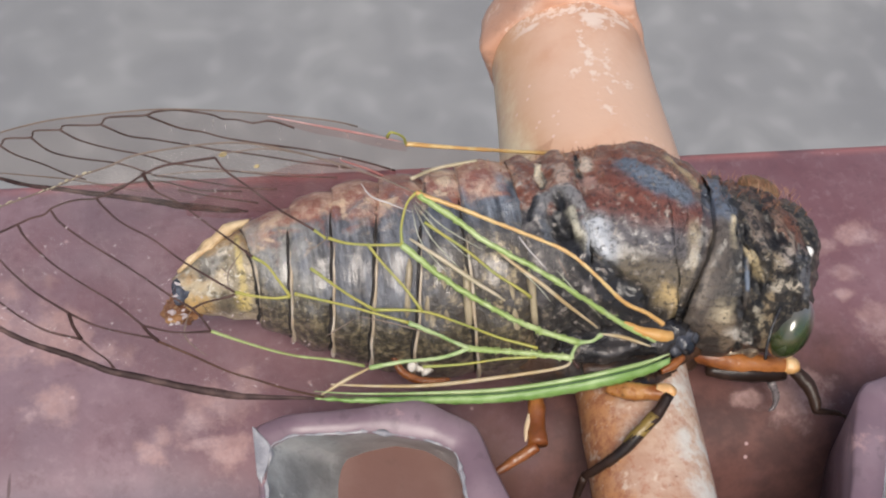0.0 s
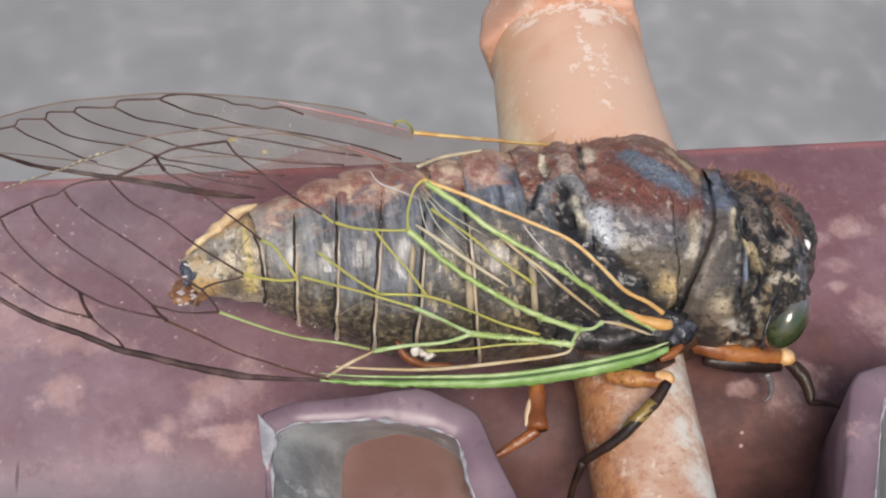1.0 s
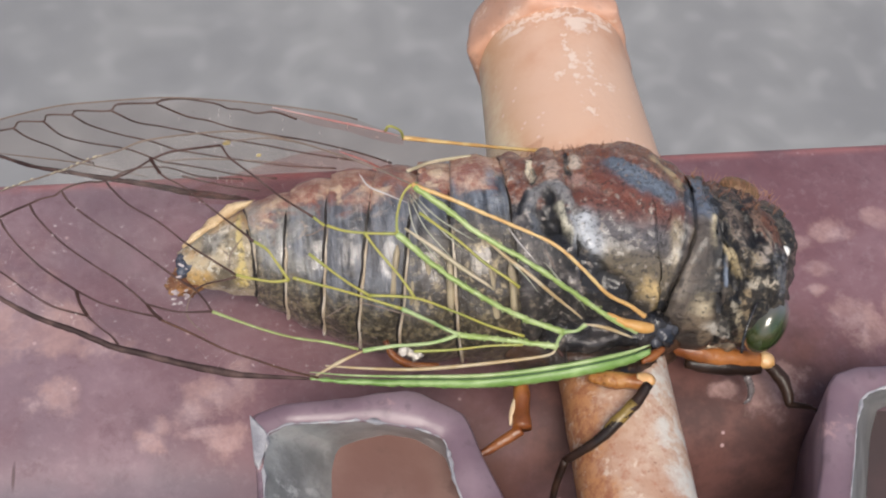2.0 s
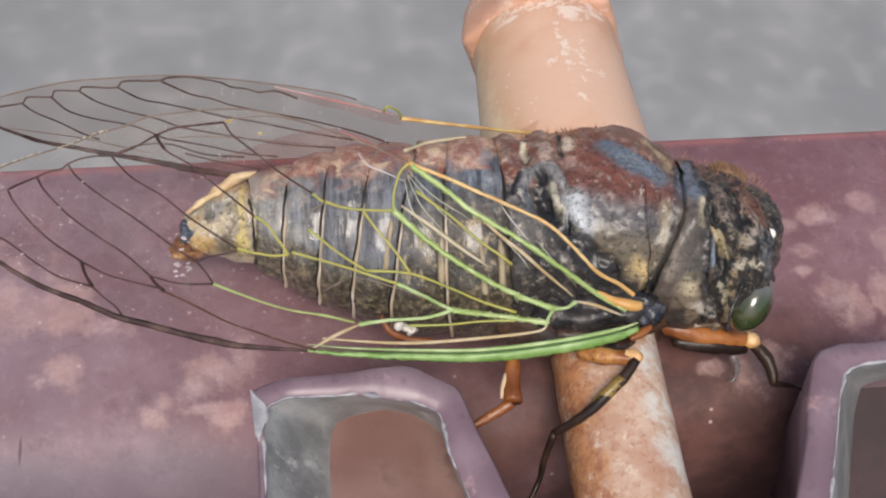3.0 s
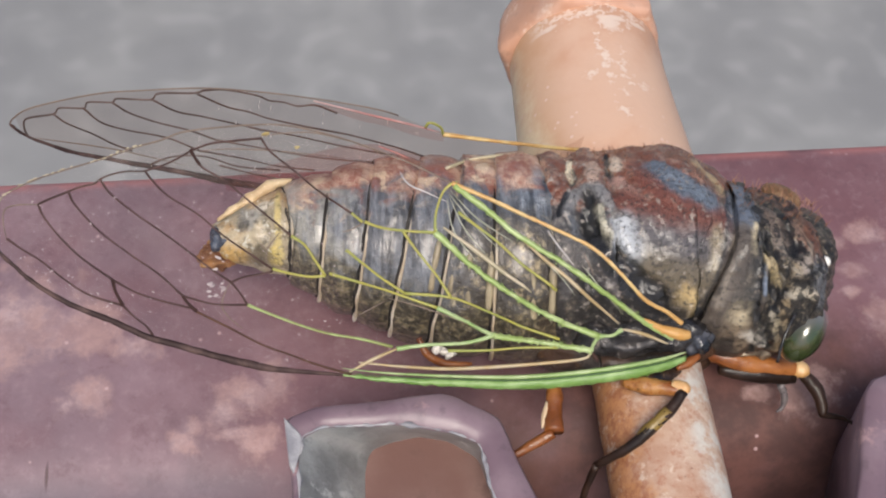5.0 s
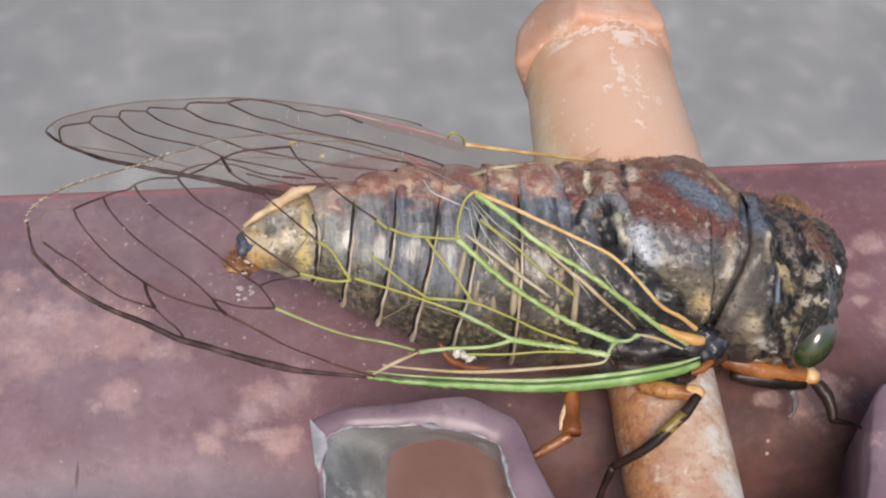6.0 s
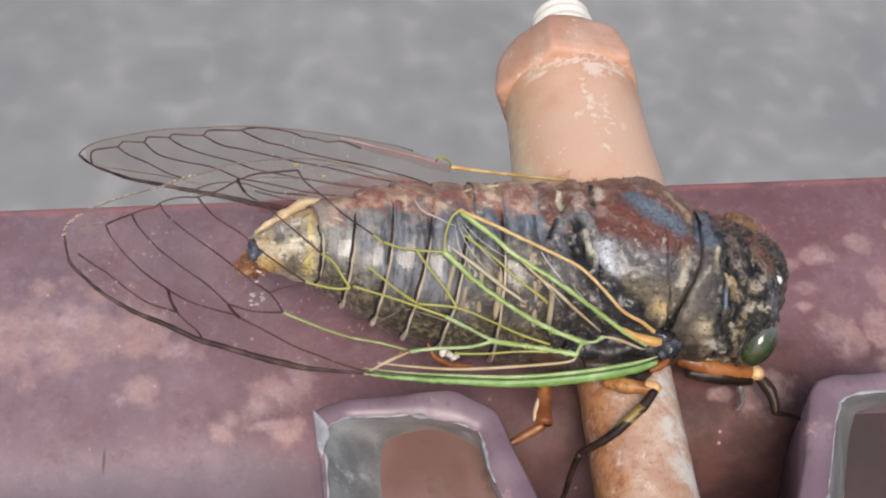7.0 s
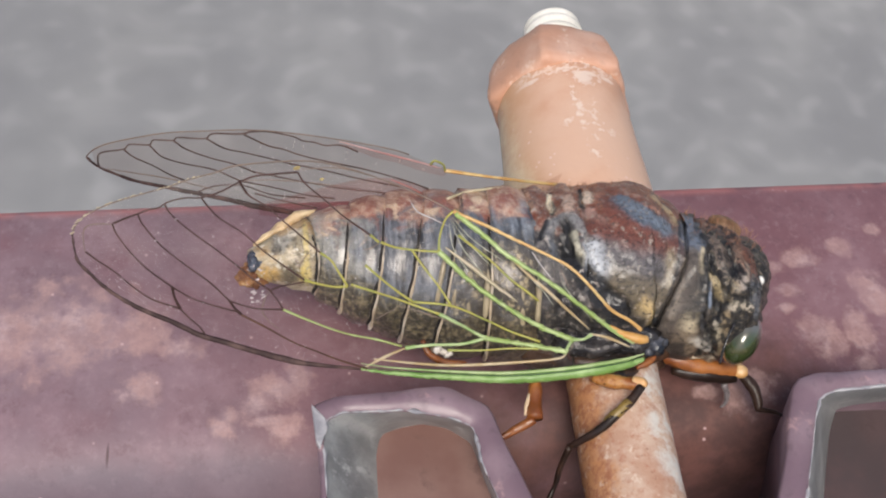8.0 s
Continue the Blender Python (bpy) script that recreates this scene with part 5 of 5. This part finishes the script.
near_vein("y", [(-10.7, -1.7), (-9.0, -3.2), (-7.8, -4.5), (-6.3, -5.8)])
near_vein("g", [(-14.2, -7.5), (-12.7, -7.4), (-10.7, -7.4), (-9.4, -7.2)])
near_vein("G", [(-9.4, -7.2), (-7.9, -7.5), (-6.2, -7.8), (-4.5, -8.1)])
near_vein("y", [(-11.7, -7.7), (-9.7, -7.8), (-8.0, -7.8), (-6.2, -7.9)])
near_vein("t", [(-16.1, -8.0), (-13.8, -8.3), (-11.4, -8.5), (-8.0, -8.5), (-5.0, -8.4), (-4.5, -8.1)])
near_vein("t", [(-14.2, -7.5), (-15.4, -7.9), (-16.6, -8.4)])
near_vein("k", [(-4.5, -8.1), (-4.2, -8.5)])
near_vein("t", [(-2.9, -7.4), (-1.8, -7.6), (-0.5, -8.0)])
near_vein("h", [(-13.4, 0.3), (-13.0, -0.3), (-12.2, -0.7), (-11.2, -1.2)])
near_vein("h", [(-6.5, -3.2), (-6.1, -3.9), (-5.4, -4.9)])
near_vein("n", [(-4.9, -4.4), (-4.7, -4.9), (-4.5, -5.4)])
near_vein("f", [(-11.1, -0.9), (-10.5, -2.4), (-9.4, -3.9)])
near_vein("f", [(-11.1, -0.8), (-10.1, -2.2), (-8.8, -3.7)])
near_vein("f", [(-11.0, -0.7), (-9.9, -2.0), (-8.2, -3.4)])
near_vein("f", [(-11.2, -1.0), (-11.0, -2.5), (-10.0, -4.0)])
near_vein("f", [(-7.5, -3.7), (-6.5, -4.8), (-5.4, -6.1)])
near_vein("f", [(-5.0, -5.0), (-4.2, -5.9), (-2.9, -6.9)])
near_vein("n", [(-14.6, -5.4), (-15.3, -5.7), (-16.0, -6.0)])

# the pale upper band of the costa with a dark line under it, and the beaded hind margin
bm = bmesh.new()
band = [near_at(x, y) + Vector((0, -0.02, 0.37)) for x, y in costa]
sweep(bm, band, [0.055 * min(1.0, 0.3 + 4 * i / len(band), 0.1 + 1.6 * (1 - i / len(band))) for i in range(len(band))], n=8)
part("vein", bm, mottled("dark_green_line", (0.03, 0.075, 0.02), (0.06, 0.12, 0.035), 900, rough=0.5), near_wing, "dark green line")
bm = bmesh.new()
band = [near_at(x, y) + Vector((0, 0.2, 0.3)) for x, y in costa]
sweep(bm, band, [0.13 * min(1.0, 0.3 + 4 * i / len(band), 0.1 + 1.6 * (1 - i / len(band))) for i in range(len(band))], n=8)
part("vein", bm, vein_mats["g"], near_wing, "pale green band")
bm = bmesh.new()
sweep(bm, [near_at(x, y) for x, y in margin], [0.045] * len(margin), n=6)
part("hind_margin", bm, vein_mats["n"], near_wing, "thin clear margin")
bm = bmesh.new()
rnd = random.Random(7)
for i, (x, y) in enumerate(margin):
    if i < 62 and rnd.random() < 0.6:
        ball(bm, near_at(x, y) + Vector((rnd.uniform(-0.1, 0.1), rnd.uniform(-0.08, 0.08), 0.08)), rnd.uniform(0.06, 0.15), 0.035, 0.03, 25, 8)
tagged(part("beading", bm, vein_mats["p"], near_wing, "whitish beading on the margin"), kind="stuff")

far_top = fine([(-2.6, 7.3), (-6.0, 8.1), (-10.7, 9.9), (-13.8, 12.0), (-17.4, 13.4), (-20.1, 14.2), (-22.7, 14.7), (-25.6, 14.7), (-27.5, 14.6), (-29.5, 14.1), (-31.1, 13.5), (-31.9, 12.8), (-32.2, 12.3)])
far_edge = fine([(-19.1, 4.4), (-20.7, 5.0), (-22.6, 5.8), (-23.6, 6.4), (-25.0, 7.1), (-26.7, 7.9), (-28.1, 8.6), (-30.0, 9.6), (-31.6, 11.1), (-32.2, 12.3)][::-1] + [(-14.0, 2.2), (-8.0, 2.6), (-2.5, 8.8)])
far_wing = part("folded_forewing", sheet(far_top[::-1], far_edge, -31.8, -2.6, far_at), smoky_membrane, cicada, "clear folded forewing with brown veins")


def far_vein(kind, points):
    vein("e" if kind in "db" else kind, [far_at(v.x, v.y) for v in smooth_line([(x, y, 0) for x, y in points], 5)], far_wing)


far_vein("D", [(-19.1, 4.4), (-20.7, 5.0), (-22.6, 5.8), (-23.6, 6.4), (-25.0, 7.1), (-26.7, 7.9), (-28.1, 8.6), (-30.0, 9.6), (-31.6, 11.1), (-32.2, 12.3)])
far_vein("b", [(-22.5, 7.4), (-20.7, 6.3), (-18.5, 5.2)])
far_vein("d", [(-31.6, 11.0), (-31.6, 11.9), (-31.3, 12.7), (-30.0, 13.0), (-29.6, 13.5), (-28.5, 13.4), (-28.2, 13.9), (-27.1, 13.8), (-26.8, 14.1), (-25.3, 13.9), (-24.8, 14.4), (-23.2, 14.3), (-22.7, 14.5)])
far_vein("d", [(-22.7, 14.5), (-21.7, 14.5), (-20.2, 13.9), (-19.6, 13.4), (-18.9, 13.2), (-18.2, 12.8), (-17.3, 12.8), (-16.2, 12.0)])
far_vein("d", [(-30.0, 13.0), (-29.5, 12.1), (-28.5, 11.1), (-27.6, 10.0), (-26.8, 9.3)])
far_vein("d", [(-28.5, 13.4), (-27.9, 12.1), (-26.8, 11.3), (-24.9, 10.4), (-23.4, 9.0)])
far_vein("d", [(-27.1, 13.8), (-26.4, 12.8), (-25.1, 11.8), (-23.7, 11.0), (-22.5, 10.0)])
far_vein("d", [(-25.2, 13.9), (-24.2, 12.8), (-23.1, 12.3), (-22.1, 11.8), (-21.1, 11.3), (-20.2, 10.8)])
far_vein("d", [(-23.0, 14.2), (-21.7, 13.0), (-20.7, 12.5), (-19.7, 11.8), (-18.3, 11.1), (-17.2, 10.6)])
far_vein("n", [(-31.2, 10.9), (-29.6, 10.3), (-27.6, 9.5), (-26.0, 8.6), (-24.3, 7.6)])
far_vein("d", [(-26.4, 7.6), (-24.9, 8.5), (-23.2, 8.4), (-21.5, 7.2), (-19.3, 6.6)])
far_vein("n", [(-23.4, 9.0), (-21.4, 9.0), (-18.6, 8.4), (-15.7, 7.5)])
far_vein("b", [(-23.4, 9.0), (-21.4, 8.1), (-19.3, 7.0), (-17.4, 6.4)])
far_vein("b", [(-22.5, 10.0), (-20.0, 8.9), (-17.1, 7.7), (-14.1, 6.9)])
far_vein("b", [(-20.2, 10.8), (-18.3, 10.0), (-15.7, 8.7), (-13.1, 7.6)])
far_vein("b", [(-17.2, 10.6), (-15.4, 9.8), (-12.8, 8.3), (-11.0, 7.0)])
far_vein("R", [(-10.5, 9.5), (-8.0, 8.7), (-5.2, 7.9), (-2.5, 7.2)])
far_vein("y", [(-10.5, 9.5), (-10.7, 10.2), (-11.3, 10.7), (-11.5, 10.3)])
far_vein("q", [(-17.4, 13.2), (-14.1, 11.5), (-12.3, 10.6), (-10.7, 9.7)])
far_vein("q", [(-13.9, 8.6), (-12.1, 7.1), (-9.7, 4.4)])
far_vein("q", [(-12.0, 6.6), (-10.8, 5.2), (-9.5, 3.9)])

bm = bmesh.new()
rim_line = [far_at(x, z) for x, z in far_top if x < -13]
sweep(bm, rim_line, [0.04] * len(rim_line), n=6)
part("hind_margin", bm, vein_mats["n"], far_wing, "thin clear margin")

bm = bmesh.new()
rnd = random.Random(23)
specks = bmesh.new()
# thin pale strokes stand in for glints on the folded wing
for i in range(34):
    x = rnd.uniform(-24, -11)
    z0, z1 = curve_y(far_edge, x) + 1.2, curve_y(far_top[::-1], x) - 0.5
    if z1 > z0:
        ball(bm, far_at(x, rnd.uniform(z0, z1)) + Vector((0, -0.05, 0)), rnd.uniform(0.015, 0.03), 0.02, rnd.uniform(0.06, 0.22), rnd.uniform(0, 40), 8, rnd.uniform(-12, 12))
for x, z, r in (((-19.9, 10.4, 0.22), (-18.3, 9.0, 0.15))):
    ball(specks, far_at(x, z) + Vector((0, -0.06, 0)), r, 0.03, r * 0.8, 10, 12)
rough_up(specks, 0.08, 4.0)
tagged(part("dust", specks, mottled("tan_specks", (0.4, 0.32, 0.12), (0.5, 0.42, 0.2), 1500, rough=0.7), far_wing, "tan specks"), kind="stuff")
tagged(part("dust", bm, mottled("glint_flecks", (0.42, 0.38, 0.37), (0.52, 0.48, 0.46), 1500, rough=0.7), far_wing, "fine pale strokes added for wing glints"), kind="stuff")

# pink hind wing fold
bm = bmesh.new()
top, low = [(-17.7, 13.3), (-15.6, 12.5), (-13.8, 11.8), (-11.9, 10.6), (-10.4, 9.7)], [(-17.7, 13.2), (-15.6, 11.9), (-13.7, 10.9), (-11.8, 9.7), (-10.3, 9.1)]
part("hindwing", sheet(fine(top), fine(low), top[0][0] + 0.1, top[-1][0] - 0.1, lambda x, z: far_at(x, z) + Vector((0, -0.25, 0)), 16, 5), pink_membrane, cicada, "pink-tinted hindwing fold")
top, low = [(-22.4, 6.3), (-19.3, 7.7), (-16.5, 9.0), (-13.6, 9.0), (-10.9, 7.2)], [(-22.4, 5.2), (-19.3, 4.1), (-16.3, 4.8), (-13.3, 5.5), (-10.7, 5.6)]
part("hindwing", sheet(fine(top), fine(low), top[0][0] + 0.1, top[-1][0] - 0.1, lambda x, z: far_at(x, z) + Vector((0, -0.5, 0.3)), 30, 8), red_membrane, cicada, "reddish hindwing folded over the back")
bm = bmesh.new()
line = on_back([(-10.8, 1.6), (-9.4, 2.4), (-8.0, 2.6), (-7.2, 2.6)], 0.3)
sweep(bm, line, [0.1] * len(line), n=6)
part("hindwing_edge", bm, vein_mats["p"], cicada, "pale hindwing edge")

# wing root
bm = bmesh.new()
ball(bm, (1.5, -7.5, 6.4), 0.85, 0.6, 0.6, 40, 32)
rough_up(bm, 0.35, 1.6)
rough_up(bm, 0.12, 5.0)
part("wing_joint", bm, mottled("blue_black_joint", (0.01, 0.011, 0.015), (0.1, 0.105, 0.125), 500, rough=0.15), cicada, "blue-black wing joint")
limb("wing_root", [(-1.8, -7.1, 8.3), (-1.0, -7.4, 7.9), (-0.3, -7.6, 7.7), (0.1, -7.7, 7.6), (0.6, -7.7, 7.5)], [0.1, 0.2, 0.27, 0.3, 0.2], mottled("straw_orange_root", (0.48, 0.25, 0.07), (0.58, 0.38, 0.16), 700, rough=0.4, c=(0.34, 0.14, 0.04)), "straw-orange wing root")
limb("wing_root", [(1.3, -8.3, 6.3), (0.7, -8.6, 6.2), (0.0, -8.9, 6.2)], [0.15, 0.26, 0.12], orange_mat, "orange wing root")

# dust flecks on the spread wing
dust_mat = mottled("wing_dust", (0.46, 0.37, 0.37), (0.58, 0.5, 0.49), 1500, rough=0.8)
bm = bmesh.new()
rnd = random.Random(11)
for i in range(150):
    x = rnd.uniform(-31.5, -15.5)
    lo, hi = curve_y(edge[::-1] + costa[::-1], x) + 0.4, min(curve_y(margin + clavus, x) - 0.3, -0.5)
    if hi <= lo:
        continue
    y = lo + (hi - lo) * rnd.random() ** 1.6
    r = rnd.uniform(0.01, 0.034)
    ball(bm, near_at(x, y) + Vector((0, -0.03, 0.07)), r * rnd.uniform(1, 2.2), r, 0.03, rnd.uniform(-60, 60), 8)
tagged(part("dust", bm, dust_mat, near_wing, "pale specks of dust"), kind="stuff")
bm = bmesh.new()
for i in range(13):
    x, y = -22.9 + 0.75 * rnd.random(), -5.3 + 2.1 * rnd.random()
    r = rnd.uniform(0.06, 0.16)
    ball(bm, near_at(x + 0.25 * (y + 4.3), y) + Vector((0, -0.05, 0.06)), r * 1.4, r * 0.7, 0.03, rnd.uniform(-50, 30), 12)
rough_up(bm, 0.08, 5.0)
tagged(part("dust", bm, mottled("whitish_crust", (0.36, 0.3, 0.3), (0.48, 0.42, 0.41), 1500, rough=0.8), near_wing, "whitish crust of dust"), kind="stuff")


def motions():
    walk(cicada, [
        (0.0, pose(-0.00024, -0.00107, 0.00195, -1.199, -1.894, 2.526)),
        (0.5, pose(-0.00017, -0.00106, 0.00196, -1.412, -1.473, 2.105)),
        (1.0, pose(-0.00015, -0.00103, 0.00197, -1.336, -1.207, 1.911)),
        (2.5, pose(-0.00007, -0.00099, 0.00194, -0.955, -1.005, 0.944)),
        (3.0, pose(-0.00008, -0.00097, 0.00197, -0.619, -0.773, 0.628)),
        (3.5, pose(-0.00003, -0.00098, 0.00196, -0.396, -0.810, 0.245)),
        (4.0, pose(-0.00003, -0.00098, 0.00195, -0.333, -0.778, 0.222)),
        (4.5, pose(-0.00004, -0.00099, 0.00197, -0.310, -0.459, -0.004)),
        (5.0, pose(0.00000, -0.00107, 0.00200, -0.351, -0.498, -0.111)),
        (6.5, pose(-0.00001, -0.00108, 0.00206, 0.036, -0.082, 0.015)),
        (7.0, pose(-0.00003, -0.00102, 0.00206, 0.357, 0.056, 0.107)),
        (7.5, pose(-0.00002, -0.00098, 0.00201, 0.336, -0.033, 0.027)),
        (8.0, pose(0.00000, -0.00100, 0.00200, 0.000, 0.000, -0.000)),
    ])
    hinge = Matrix.Translation(Vector((-6.0, -0.9, 5.6)) * 0.001 - cicada_base)

    def bent(ry, rz):
        return hinge @ pose(0, 0, 0, 0, ry, rz) @ hinge.inverted()

    walk(abdomen, [
        (0.0, bent(-2.4, 2.2)),
        (0.5, bent(-2.8, 1.8)),
        (1.0, bent(-3.2, 1.4)),
        (2.5, bent(-5.1, -2.8)),
        (3.0, bent(-5.0, -3.6)),
        (3.5, bent(-3.2, -2.4)),
        (4.0, bent(-2.5, -2.0)),
        (4.5, bent(-1.3, -1.5)),
        (5.0, bent(-0.8, -2.2)),
        (6.5, bent(2.9, -0.1)),
        (7.0, bent(3.9, -0.2)),
        (7.5, bent(4.1, 0.1)),
        (8.0, bent(0.0, 0.0)),
    ])


motions()
